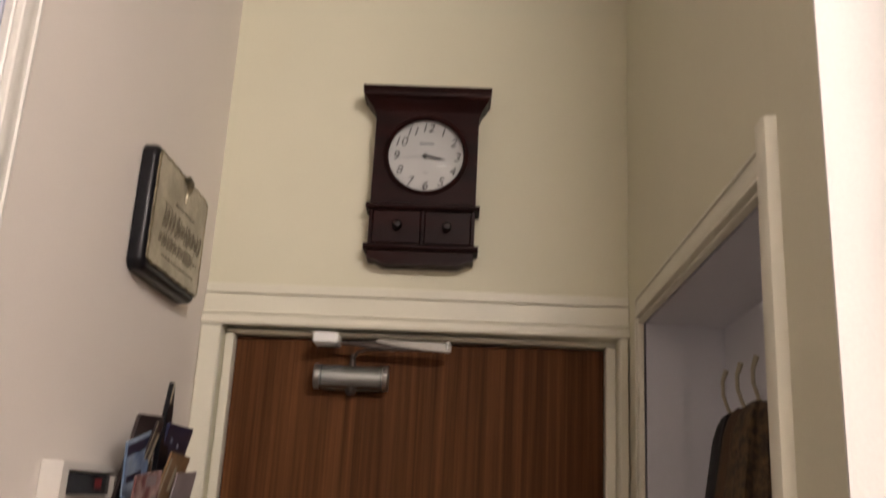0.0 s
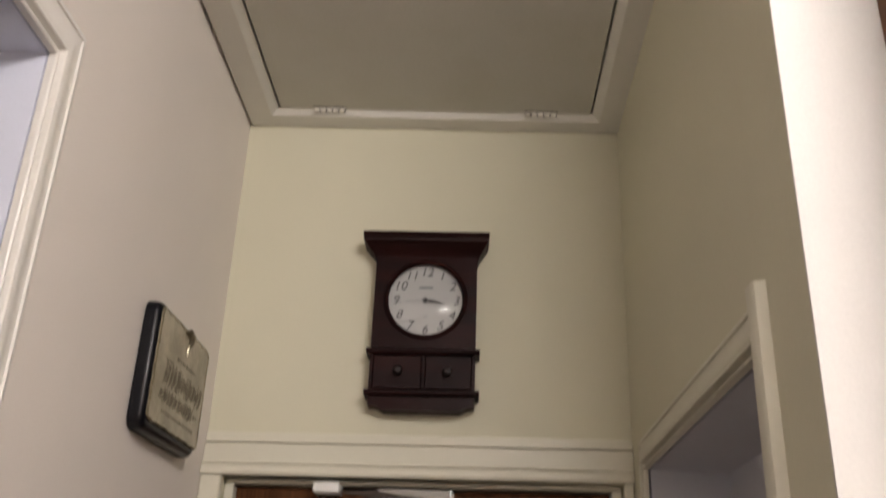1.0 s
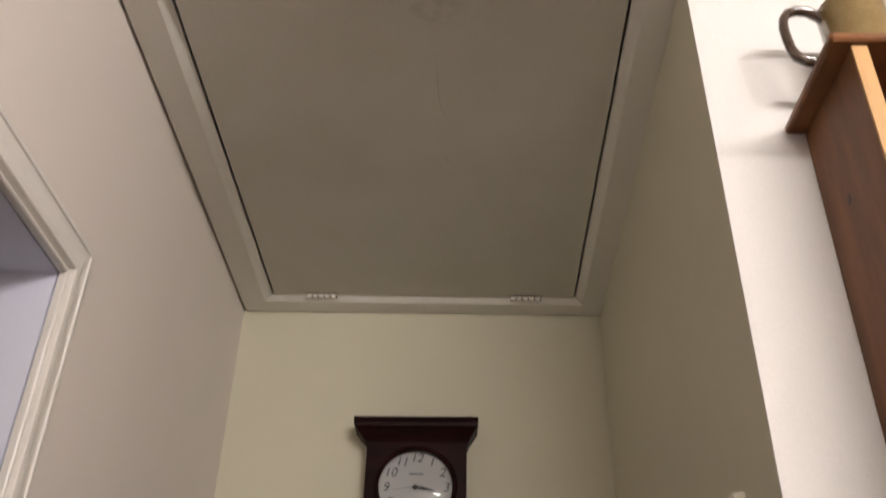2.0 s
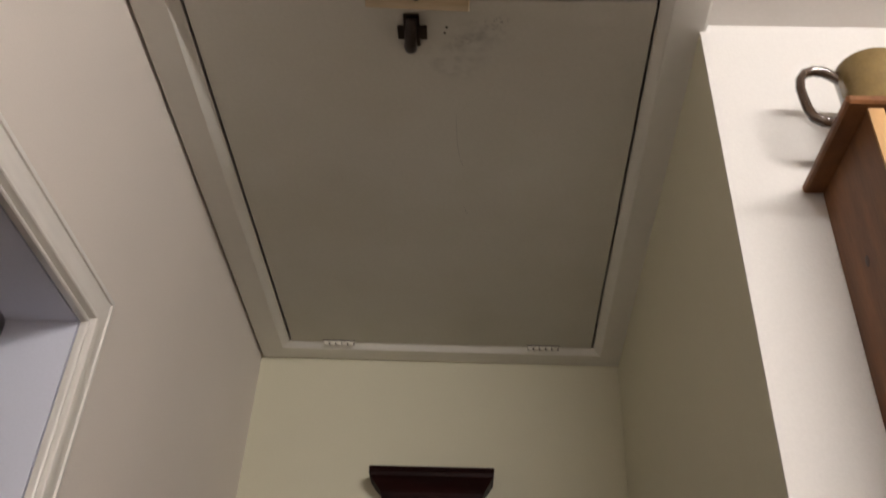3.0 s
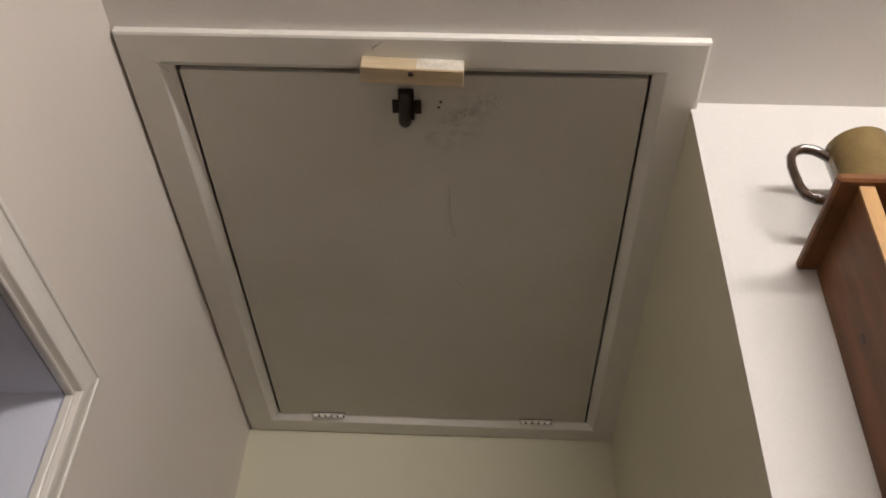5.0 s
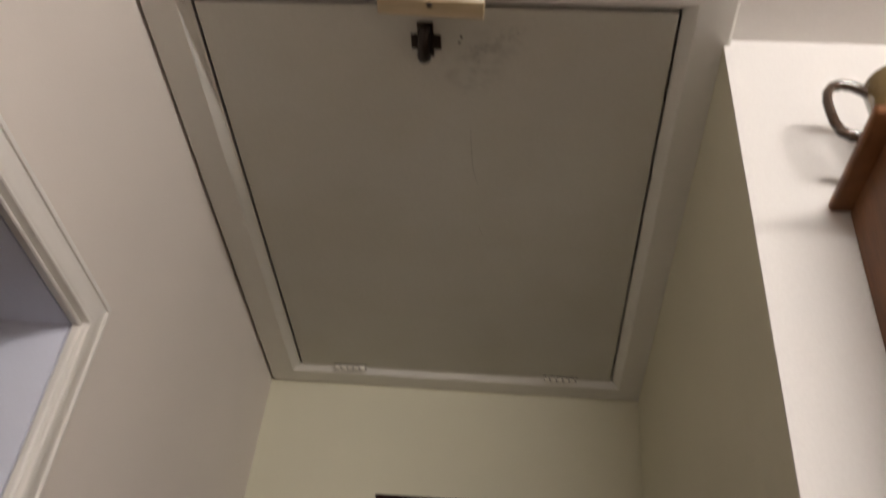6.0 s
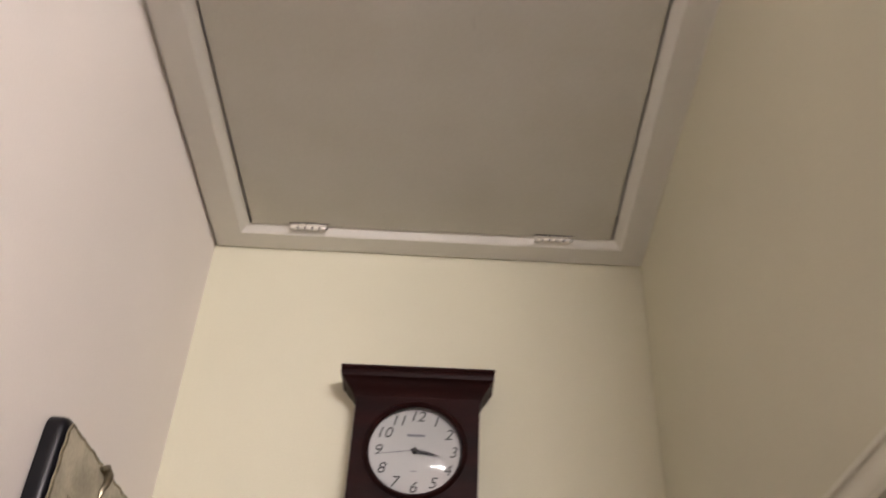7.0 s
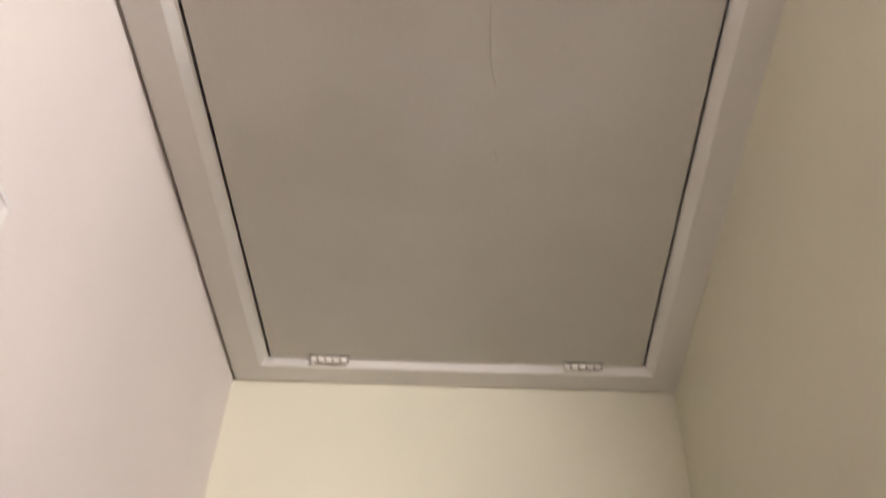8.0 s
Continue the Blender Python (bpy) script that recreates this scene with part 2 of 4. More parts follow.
ALC0, ALC1, ALCZ = -1.76, -0.929, 2.396
TL = 0.100          # thickness of the side wall
setting("wall_left", boxes((-TL, 0, ALC1 + 0.03, 0, 0, TOP), (-TL, 0, SOUTH, ALC0 - 0.03, 0, TOP),
                           (-TL, 0, ALC0 - 0.03, ALC1 + 0.03, ALCZ + 0.03, TOP)),
        PALE, "pale cream painted side wall with a tall doorway", "wall")
setting("doorway_lining", boxes((-TL - 0.002, -0.003, ALC1, ALC1 + 0.029, 0, ALCZ), (-TL - 0.002, -0.003, ALC0 - 0.029, ALC0, 0, ALCZ)),
        LILAC, "cool white painted lining of a doorway", "wall")
setting("doorway_soffit", boxes((-TL - 0.002, -0.003, ALC0 - 0.03, ALC1 + 0.03, ALCZ, ALCZ + 0.029)), LILAC,
        "cool white painted soffit of a doorway", "ceiling")
setting("side_room_wall", boxes((-2.4, -2.3, -3.0, 0.0, 0, 2.7), (-2.3, -TL - 0.003, -0.1, 0.0, 0, 2.7), (-2.3, -TL - 0.003, -3.0, -2.9, 0, 2.7)),
        LILAC, "cool white walls of an unlit side room", "wall")
setting("side_room_ceiling", boxes((-2.4, -TL - 0.003, -3.0, 0.0, 2.7, 2.8)), LILAC, "ceiling of an unlit side room", "ceiling")

CL0, CL1, CLX = -0.905, -0.168, 1.035
wr = setting("wall_right", boxes((W, W + 0.06, CL1 + 0.03, 0, 0, TOP), (W, W + 0.06, CORN + 0.004, CL0, 0, TOP),
                            (W, W + 0.06, CL0, CL1 + 0.03, HEAD + 0.01, TOP)),
        CREAM, "cream painted side wall with a cupboard opening", "wall")
cup = thing("cupboard_lining", (0.95, -0.5, 0), "cool white painted lining of the coat cupboard", "wall")
cup["kind"] = "structure"
for row in ((W + 0.004, 0.958, CL1, CL1 + 0.029, 0, HEAD), (0.9585, CLX, -0.164, -0.139, 0, HEAD), (W + 0.06, CLX, CL0 - 0.03, CL0, 0, HEAD),
                                 (CLX, CLX + 0.05, CL0 - 0.03, -0.139, 0, HEAD)):
    part("lining_board", boxes(row), CUPBOARD, cup, "", False)
cuc = setting("cupboard_ceiling", boxes((W + 0.004, CLX + 0.05, CL0, -0.139, HEAD, HEAD + 0.009)), CUPBOARD,
        "cool white soffit of the coat cupboard", "ceiling")
warp(cup, narrow)
warp(cuc, narrow)

wq = setting("wall_return", boxes((W + 0.0705, EAST, CORN, CORN + 0.1, 0, TOP), (W + 0.0002, W + 0.0705, CORN, CORN + 0.0038, 0, TOP)), RETURN, "brightly lit pale wall beside the passage", "wall")
for wall in (wr, wq):               # the corner leans very slightly
    for v in wall.data.vertices:
        if v.co.x < W + 0.02 and v.co.y < CORN + 0.005:
            v.co.x += -0.001 + (TOP - v.co.z) * 0.003
warp(wr, narrow)
warp(wq, lambda co: Vector((co.x - 0.0247 if co.x < 1.2 else co.x, co.y, co.z)))
setting("wall_east", boxes((EAST, EAST + 0.1, SOUTH, CORN + 0.1, 0, TOP)), PALE, "pale painted hall wall", "wall")
setting("wall_south", boxes((-0.1, EAST + 0.1, SOUTH - 0.1, SOUTH, 0, TOP)), PALE, "pale painted hall wall", "wall")

# hatch opening in the ceiling: inner edge of its frame
HX0, HX1, HY0, HY1 = 0.080, 0.8155, -1.107, -0.068
setting("ceiling", boxes((-0.1, HX0 - 0.02, SOUTH, 0.1, TOP, TOP + 0.08), (HX1 + 0.02, EAST + 0.1, SOUTH, 0.1, TOP, TOP + 0.08),
                         (HX0 - 0.02, HX1 + 0.02, SOUTH, HY0 - 0.02, TOP, TOP + 0.08),
                         (HX0 - 0.02, HX1 + 0.02, HY1 + 0.02, 0.1, TOP, TOP + 0.08),
                         (HX0 - 0.02, HX1 + 0.02, HY0 - 0.02, HY1 + 0.02, TOP + 0.08, TOP + 0.1)),
        CEIL, "off-white painted plaster ceiling", "ceiling")


# ---------------------------------------------------------------- trim round the openings
def moulding(bm, ring, prof):
    """Lofts a profile between stations; each station maps (across, out) to a place."""
    cols = [[bm.verts.new(s(a, o)) for a, o in prof] for s in ring]
    n = len(prof)
    for c, d in zip(cols, cols[1:]):
        for i in range(n):
            bm.faces.new((c[i], c[(i + 1) % n], d[(i + 1) % n], d[i]))
    bm.faces.new(cols[0])
    bm.faces.new(cols[-1][::-1])
    return bm


# profile of the architraves: across 0 is the opening's edge
ARCH = [(0.0, 0.0), (0.0, 0.009), (0.0015, 0.011), (0.0045, 0.011), (0.006, 0.001), (0.014, 0.001), (0.0145, 0.013), (0.016, 0.0145), (0.0195, 0.0145),
        (0.021, 0.003), (0.024, 0.0065), (0.029, 0.0088), (0.035, 0.0095), (0.042, 0.0088), (0.050, 0.0065), (0.058, 0.0040), (0.066, 0.003), (0.0665, 0.006), (0.071, 0.006), (0.076, 0.0025), (0.080, 0.0006), (0.080, 0.0)]


def side_trim(name, label, x, out, y0, y1, head, near_end=True, wide=1.0, mat=GLOSS):
    """Architrave on a side wall, at x, standing out in direction out; far leg, head and near leg, mitred."""
    tr = thing(name, (x, (y0 + y1) / 2, 0), label, "trim")
    tr["kind"] = "structure"
    o = out
    prof = [(a * wide, d) for a, d in ARCH]
    bm = moulding(bmesh.new(), [lambda a, d: (x + o * d, y1 + a, 0.0), lambda a, d: (x + o * d, y1 + a, head + a)], prof)
    part("architrave_leg", bm, mat, tr)
    bm = moulding(bmesh.new(), [lambda a, d: (x + o * d, y1 + a, head + a), lambda a, d: (x + o * d, y0 - (a if near_end else 0), head + a)], prof)
    part("architrave_head", bm, mat, tr)
    if near_end:
        bm = moulding(bmesh.new(), [lambda a, d: (x + o * d, y0 - a, 0.0), lambda a, d: (x + o * d, y0 - a, head + a)], prof)
        part("architrave_leg", bm, mat, tr)
    return tr


side_trim("trim_recess", "glossy cream moulded architrave round a tall recess", 0.0, 1, ALC0, ALC1, ALCZ)
tr = side_trim("trim_cupboard", "glossy cream moulded architrave round the coat cupboard", W, -1, CL0, CL1, HEAD, False, 0.84, TRIMCREAM)
bm = bmesh.new()
prism(bm, [(W + 0.002, -0.900), (W - 0.011, -0.900), (W - 0.013, -0.902), (W - 0.013, -0.926), (W - 0.011, -0.930), (W - 0.002, -0.933),
           (W + 0.004, -0.934)], "z", 0.0, 2.113)
part("cover_strip", bm, TRIMCREAM, tr, "wide rounded cream cover strip")
warp(tr, narrow)

tr = thing("trim_door", (0.45, 0, 0), "cream painted door frame with stepped head board", "trim")
tr["kind"] = "structure"
part("head_board", boxes((0.001, W - 0.001, -0.013, 0.0, 2.044, 2.0825), bevel=0.0012), TRIMCREAM, tr)
part("cover_fillet", boxes((0.001, W - 0.001, -0.010, 0.0, 2.0855, 2.106), bevel=0.0012), TRIMCREAM, tr)
bm = bmesh.new()
prism(bm, [(0.0, 2.018), (-0.019, 2.018), (-0.021, 2.021), (-0.021, 2.027), (-0.017, 2.030), (-0.017, 2.038), (-0.021, 2.041), (-0.019, 2.0435), (0.0, 2.0435)],
      "x", 0.001, W - 0.001)
part("head_moulding", bm, TRIMCREAM, tr, "", False)
part("door_jamb", boxes((0.044, 0.0625, 0.022, 0.10, -0.009, 2.006), bevel=0.002), TRIMCREAM, tr)
part("door_jamb", boxes((0.8395, 0.860, 0.022, 0.10, -0.009, 2.006), bevel=0.002), TRIMCREAM, tr)
part("head_jamb", boxes((0.044, 0.860, 0.022, 0.10, 2.0065, 2.0165), bevel=0.002), TRIMCREAM, tr)
part("door_architrave", boxes((0.001, 0.044, -0.018, 0.0, -0.009, 2.0175), bevel=0.003), TRIMCREAM, tr)
part("door_architrave", boxes((0.860, W - 0.003, -0.018, 0.0, -0.009, 2.0175), bevel=0.003), TRIMCREAM, tr)

# ---------------------------------------------------------------- front door with its closer
door = thing("door", (0.45, 0.05, 0.005), "closed brown wood-veneer door with an overhead closer", "door")
leaf = part("door_leaf", boxes((0.0640, 0.8380, 0.045, 0.089, -0.004, 2.003), bevel=0.0015), VENEER, door, "straight-grained brown veneer door leaf", False)
bm = bmesh.new()
lathe(bm, [(0, 0), (0.022, 0), (0.024, 0.002), (0.024, 0.012), (0.0265, 0.013), (0.0265, 0.015), (0.024, 0.016), (0.024, 0.134), (0.0265, 0.135),
           (0.0265, 0.137), (0.024, 0.138), (0.024, 0.148), (0.022, 0.150), (0, 0.150)],
      Matrix.Translation((0.240, 0.014, 1.921)) @ Matrix.Rotation(radians(90), 4, "Y"), 32)
closer = part("door_closer", bm, STEEL, door, "brushed grey metal closer cylinder")
for x0 in (0.2390, 0.3795):
    bm = bmesh.new()
    lathe(bm, [(0, 0), (0.0235, 0), (0.0252, 0.0015), (0.0252, 0.0100), (0.0245, 0.0115), (0, 0.0115)],
          Matrix.Translation((x0, 0.014, 1.921)) @ Matrix.Rotation(radians(90), 4, "Y"), 28)
    part("end_cap", bm, DARKSTEEL, closer, "dark ring at the end of the cylinder")
part("mounting_plate", boxes((0.250, 0.380, 0.0385, 0.045, 1.897, 1.937), bevel=0.001), STEEL, closer)
bm = bmesh.new()
lathe(bm, [(0, -0.034), (0.009, -0.034), (0.011, -0.030), (0.011, -0.020), (0.009, 0.02), (0.006, 0.030), (0.005, 0.048), (0, 0.048)],
      Matrix.Translation((0.316, 0.014, 1.921)), 20)
part("spindle", bm, DARKIRON, closer)
bm = bmesh.new()
tube(bm, [(0.316, 0.014, 1.950), (0.319, 0.010, 1.962), (0.325, 0.002, 1.972), (0.345, -0.004, 1.977), (0.512, -0.013, 1.983)], 0.0028, 8)
part("lower_arm", bm, DARKIRON, closer)
bm = bmesh.new()
prism(bm, [(0.365, 1.9905), (0.365, 1.9955), (0.42, 1.9955), (0.512, 1.9930), (0.518, 1.9905), (0.519, 1.980), (0.514, 1.9745), (0.47, 1.9765), (0.41, 1.9820)], "y", -0.022, -0.016, 0.0012)
part("upper_arm", bm, ARMGREY, closer)
bm = bmesh.new()
lathe(bm, [(0, 0), (0.007, 0), (0.007, 0.014), (0, 0.014)], Matrix.Translation((0.511, -0.016, 1.982)), 14)
part("elbow", bm, STEEL, closer)
bm = bmesh.new()
prism(bm, [(0.289, 1.9850), (0.289, 1.9900), (0.366, 1.9925), (0.420, 1.9815), (0.470, 1.9765), (0.400, 1.9755)], "y", -0.0155, -0.010, 0.001)
part("arm_link", bm, DARKIRON, closer, "dark flat arm link")
part("arm_bracket", boxes((0.236, 0.289, -0.038, 0.0215, 1.984, 2.005), bevel=0.003), GREYPLASTIC, closer, "pale square bracket cap")

for ob in (door, tr):
    ob.location.z += 0.009
    warp(ob, out_of_level(0.010))

# ---------------------------------------------------------------- ceiling hatch
hatch = thing("ceiling_hatch", (0.44, -0.59, 2.846), "off-white hinged loft hatch with moulded frame and wooden turn block", "hatch")
OUT = dict(x0=0.006, x1=0.890, y0=-1.175, y1=-0.002)
HP = [(0.0, 2.8655), (0.0, 2.8625), (0.05, 2.8605), (0.19, 2.8515), (0.235, 2.8492), (0.25, 2.8488), (0.95, 2.8488), (1.0, 2.8505), (1.0, TOP - 0.0005)]


def corner(ix, iy):
    def at(a, h):
        x = (HX0 + (OUT["x0"] - HX0) * a) if ix == 0 else (HX1 + (OUT["x1"] - HX1) * a)
        y = (HY0 + (OUT["y0"] - HY0) * a) if iy == 0 else (HY1 + (OUT["y1"] - HY1) * a)
        return (x, y, h)
    return at


for a, b in (((0, 0), (1, 0)), ((1, 0), (1, 1)), ((1, 1), (0, 1)), ((0, 1), (0, 0))):
    part("frame_board", moulding(bmesh.new(), [corner(*a), corner(*b)], HP), HATCHGLOSS, hatch, "", False)
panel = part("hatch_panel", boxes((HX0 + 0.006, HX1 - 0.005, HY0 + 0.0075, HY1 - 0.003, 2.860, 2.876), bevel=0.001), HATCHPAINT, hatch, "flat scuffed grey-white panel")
for hx in (0.202, 0.694):
    hg = part("hinge", boxes((hx - 0.036, hx + 0.036, -0.0775, -0.0705, 2.8570, 2.8597), bevel=0.0006), HINGE, hatch, "small painted butt hinge")
    bm = bmesh.new()
    tube(bm, [(hx - 0.037, -0.0690, 2.8555), (hx + 0.037, -0.0690, 2.8555)], 0.0030, 8)
    part("pin", bm, DARKIRON, hg)
    # dark strip along the hinge leaf: its shadow line put in as colour
    part("leaf_gap", boxes((hx - 0.039, hx + 0.039, -0.0800, -0.0774, 2.8588, 2.8597)), HOLE_SHADOW, hg)
    for k in range(5):
        bm = bmesh.new()
        x0 = hx - 0.036 + k * 0.0146
        lathe(bm, [(0, 0), (0.0050, 0), (0.0054, 0.0006), (0.0054, 0.0106), (0.0050, 0.0112), (0, 0.0112)],
              Matrix.Translation((x0, -0.0690, 2.8555)) @ Matrix.Rotation(radians(90), 4, "Y"), 12)
        part("knuckle", bm, HINGE, hg)
bm = boxes((-0.075, 0.075, -0.0175, 0.0120, -0.013, 0.013), bevel=0.0015)
bmesh.ops.transform(bm, matrix=pose(0.4385, -1.1225, 2.8358, 0, 0, 2.2), verts=bm.verts[:])
block = part("turn_block", bm, BLOCKWOOD, hatch, "pale bare wooden turn block", False)
bm = bmesh.new()
lathe(bm, [(0, -0.002), (0.003, -0.002), (0.0042, -0.0005), (0.0042, 0.001), (0, 0.001)], Matrix.Translation((0.437, -1.131, 2.8226)), 12)
part("screw", bm, DARKIRON, block)
bm = boxes((0.006, 0.0735, -0.0180, -0.0173, -0.0105, 0.0122))
bmesh.ops.transform(bm, matrix=pose(0.4385, -1.1225, 2.8358, 0, 0, 2.2), verts=bm.verts[:])
part("paint_patch", bm, PRIMER, block, "smear of white paint on the block", False)
for i, x in enumerate((0.093, 0.205, 0.329, 0.560, 0.675, 0.700, 0.758, 0.846)):
    bm = bmesh.new()
    bmesh.ops.create_icosphere(bm, subdivisions=2, radius=1.0, matrix=Matrix.Translation((x, OUT["y0"] - 0.0003, 2.8515 + 0.002 * (i % 3)))
                               @ Matrix.Diagonal((0.0045 + 0.002 * (i % 2), 0.0008, 0.0030, 1)))
    part("paint_run", bm, HATCHGLOSS, hatch, "small bead of dried paint")
# cross-shaped keeper with its pull
pull = part("latch_plate", boxes((0.403, 0.448, -1.052, -1.026, 2.856, 2.8597), (0.413, 0.437, -1.074, -1.013, 2.8552, 2.8597), bevel=0.0008), DARKIRON, hatch,
            "dark bronze cross-shaped latch plate", False)
bm = bmesh.new()
tube(bm, [(0.425, -1.066, 2.856), (0.425, -1.058, 2.845), (0.424, -1.044, 2.839), (0.423, -1.028, 2.840), (0.423, -1.018, 2.847)], 0.009, 12,
     radii=[0.008, 0.009, 0.009, 0.010, 0.010])
part("pull", bm, DARKIRON, pull)
# scuffs and pinholes on the panel
rng = random.Random(4)
for i in range(60):
    bm = bmesh.new()
    cx, cy = (0.504 + rng.gauss(0, 0.012), -1.024 + rng.gauss(0, 0.010)) if i % 5 < 3 else (0.548 + rng.gauss(0, 0.012), -1.054 + rng.gauss(0, 0.008))
    r = rng.uniform(0.0004, 0.0016)
    an = rng.uniform(0, 3.1)
    bm.faces.new([bm.verts.new((cx + r * math.cos(t) * math.cos(an) * 2 - r * 0.5 * math.sin(t) * math.sin(an),
                                cy + r * math.cos(t) * math.sin(an) * 2 + r * 0.5 * math.sin(t) * math.cos(an), 2.8597)) for t in np.linspace(0, 5.2, 6)])
    part("scuff", bm, SMUDGE, panel, "", False)
for pts in ([(0.491, -0.86), (0.491, -0.833), (0.4925, -0.79), (0.495, -0.761), (0.498, -0.744), (0.502, -0.728)], [(0.505, -0.608), (0.507, -0.598), (0.511, -0.586)]):
    bm = bmesh.new()
    tube(bm, [(x, y, 2.8598) for x, y in pts], 0.0003, 4)
    part("scratch", bm, SMUDGE, panel, "", False)
for pts in ([(0.396, -1.168), (0.390, -1.162), (0.386, -1.1615), (0.381, -1.152)], [(0.390, -1.161), (0.384, -1.160), (0.380, -1.156)]):
    bm = bmesh.new()
    tube(bm, [(x, y, 2.8487) for x, y in pts], 0.0007, 4)
    part("scratch", bm, SMUDGE, hatch, "thin dark pencil mark", False)
bm = bmesh.new()
tube(bm, [(0.030, -1.153, 2.8488), (0.052, -1.128, 2.8487), (0.075, -1.102, 2.8490)], 0.0005, 4)
part("mitre_crack", bm, SMUDGE, hatch, "fine open mitre joint", False)


def smear_material():
    m = bpy.data.materials.new("soft_dirt_smear")
    m.use_nodes = True
    nd, ln = m.node_tree.nodes, m.node_tree.links
    b, out = nd["Principled BSDF"], nd["Material Output"]
    b.inputs["Base Color"].default_value = (0.10, 0.09, 0.075, 1)
    b.inputs["Roughness"].default_value = 0.9
    tc, gr, no, mu, mx, tr_ = (nd.new("ShaderNode" + k) for k in ("TexCoord", "TexGradient", "TexNoise", "Math", "MixShader", "BsdfTransparent"))
    mp = nd.new("ShaderNodeMapping")
    mp.inputs["Location"].default_value, mp.inputs["Scale"].default_value = (-1, -1, 0), (2, 2, 0)
    gr.gradient_type = "SPHERICAL"
    ln.new(tc.outputs["Generated"], mp.inputs["Vector"])
    ln.new(mp.outputs[0], gr.inputs["Vector"])
    no.inputs["Scale"].default_value, no.inputs["Detail"].default_value = 55, 6
    ln.new(tc.outputs["Object"], no.inputs["Vector"])
    rr_ = nd.new("ShaderNodeMapRange")
    rr_.inputs["From Min"].default_value, rr_.inputs["From Max"].default_value = 0.42, 0.75
    rr_.inputs["To Max"].default_value = 0.34
    ln.new(no.outputs["Fac"], rr_.inputs["Value"])
    mu.operation = "MULTIPLY"
    ln.new(rr_.outputs[0], mu.inputs[0])
    ln.new(gr.outputs["Fac"], mu.inputs[1])
    ln.new(mu.outputs[0], mx.inputs[0])
    ln.new(tr_.outputs[0], mx.inputs[1])
    ln.new(b.outputs[0], mx.inputs[2])
    ln.new(mx.outputs[0], out.inputs[0])
    return m


SMEAR = smear_material()
for x0, x1, y0, y1 in ((0.48, 0.59, -1.085, -1.00), (0.43, 0.55, -1.04, -0.93)):
    bm = bmesh.new()
    bm.faces.new([bm.verts.new((x, y, 2.8594 - x0 * 0.0003)) for x, y in ((x0, y0), (x1, y0), (x1, y1), (x0, y1))])
    part("smear", bm, SMEAR, panel, "faint grey finger dirt", False)
for hx, hy in ((0.478, -1.048), (0.475, -1.037)):
    bm = bmesh.new()
    lathe(bm, [(0, 0), (0.0022, 0), (0.0022, 0.0004), (0, 0.0004)], Matrix.Translation((hx, hy, 2.8595)), 10)
    part("pinhole", bm, HOLE_SHADOW, panel)

frames = [o for o in hatch.children if o.name.startswith(("frame_board", "hatch_panel"))]
for o in frames:
    for v in o.data.vertices:
        v.co.x *= 1 + 0.026 * v.co.y

# ---------------------------------------------------------------- wall clock
clock = thing("wall_clock", (0.446, 0, 2.14), "dark mahogany wall clock with round dial and two small drawers", "clock")
CX, CZ, CR, CF = 0.4445, 2.4005, 0.0838, -0.048
# case: a front board with a round hole, on a box
bm = bmesh.new()
N = 48
xl, xr, zl, zh = 0.3335, 0.5545, 2.277, 2.499
hole = [(CX + (CR + 0.002) * math.cos(2 * math.pi * i / N), CZ + (CR + 0.002) * math.sin(2 * math.pi * i / N)) for i in range(N)]


def on_rect(i):
    dx, dz = math.cos(2 * math.pi * i / N), math.sin(2 * math.pi * i / N)
    k = min((((xr if dx > 0 else xl) - CX) / dx) if abs(dx) > 1e-9 else 9, (((zh if dz > 0 else zl) - CZ) / dz) if abs(dz) > 1e-9 else 9)
    return (CX + dx * k, CZ + dz * k)


rim = [on_rect(i) for i in range(N)]
for c in ((xl, zl), (xr, zl), (xr, zh), (xl, zh)):
    i = min(range(N), key=lambda k: (rim[k][0] - c[0]) ** 2 + (rim[k][1] - c[1]) ** 2)
    rim[i] = c
va = [bm.verts.new((x, CF, z)) for x, z in hole]
vb = [bm.verts.new((x, CF, z)) for x, z in rim]
vc = [bm.verts.new((x, -0.001, z)) for x, z in rim]
vd = [bm.verts.new((x, -0.036, z)) for x, z in hole]
for i in range(N):
    j = (i + 1) % N
    bm.faces.new((va[i], va[j], vb[j], vb[i]))
    bm.faces.new((vb[i], vb[j], vc[j], vc[i]))
    bm.faces.new((vd[i], vd[j], va[j], va[i]))
bm.faces.new(vc)
part("case", bm, MAHOG, clock)
bm = bmesh.new()
lathe(bm, [(CR - 0.004, 0.0), (CR - 0.002, 0.004), (CR + 0.001, 0.006), (CR + 0.004, 0.005), (CR + 0.007, 0.001), (CR + 0.007, -0.004)],
      Matrix.Translation((CX, CF, CZ)) @ Matrix.Rotation(radians(90), 4, "X"), 56)
part("bezel", bm, MAHOG, clock)
bm = bmesh.new()
lathe(bm, [(0, 0.0), (CR + 0.001, 0.0), (CR + 0.001, 0.002), (0, 0.002)], Matrix.Translation((CX, CF + 0.0115, CZ)) @ Matrix.Rotation(radians(90), 4, "X"), 56)
dial = part("dial", bm, DIAL, clock, "white dial with black italic numerals")
bm = bmesh.new()
R = 0.30
lathe(bm, [(r, math.sqrt(R * R - r * r) - math.sqrt(R * R - (CR - 0.003) ** 2)) for r in [0.0] + [(CR - 0.003) * k / 10 for k in range(1, 11)]],
      Matrix.Translation((CX, CF - 0.002, CZ)) @ Matrix.Rotation(radians(90), 4, "X"), 56)
glass = part("glass", bm, GLASS, clock, "domed clear glass")
glass.visible_shadow = False
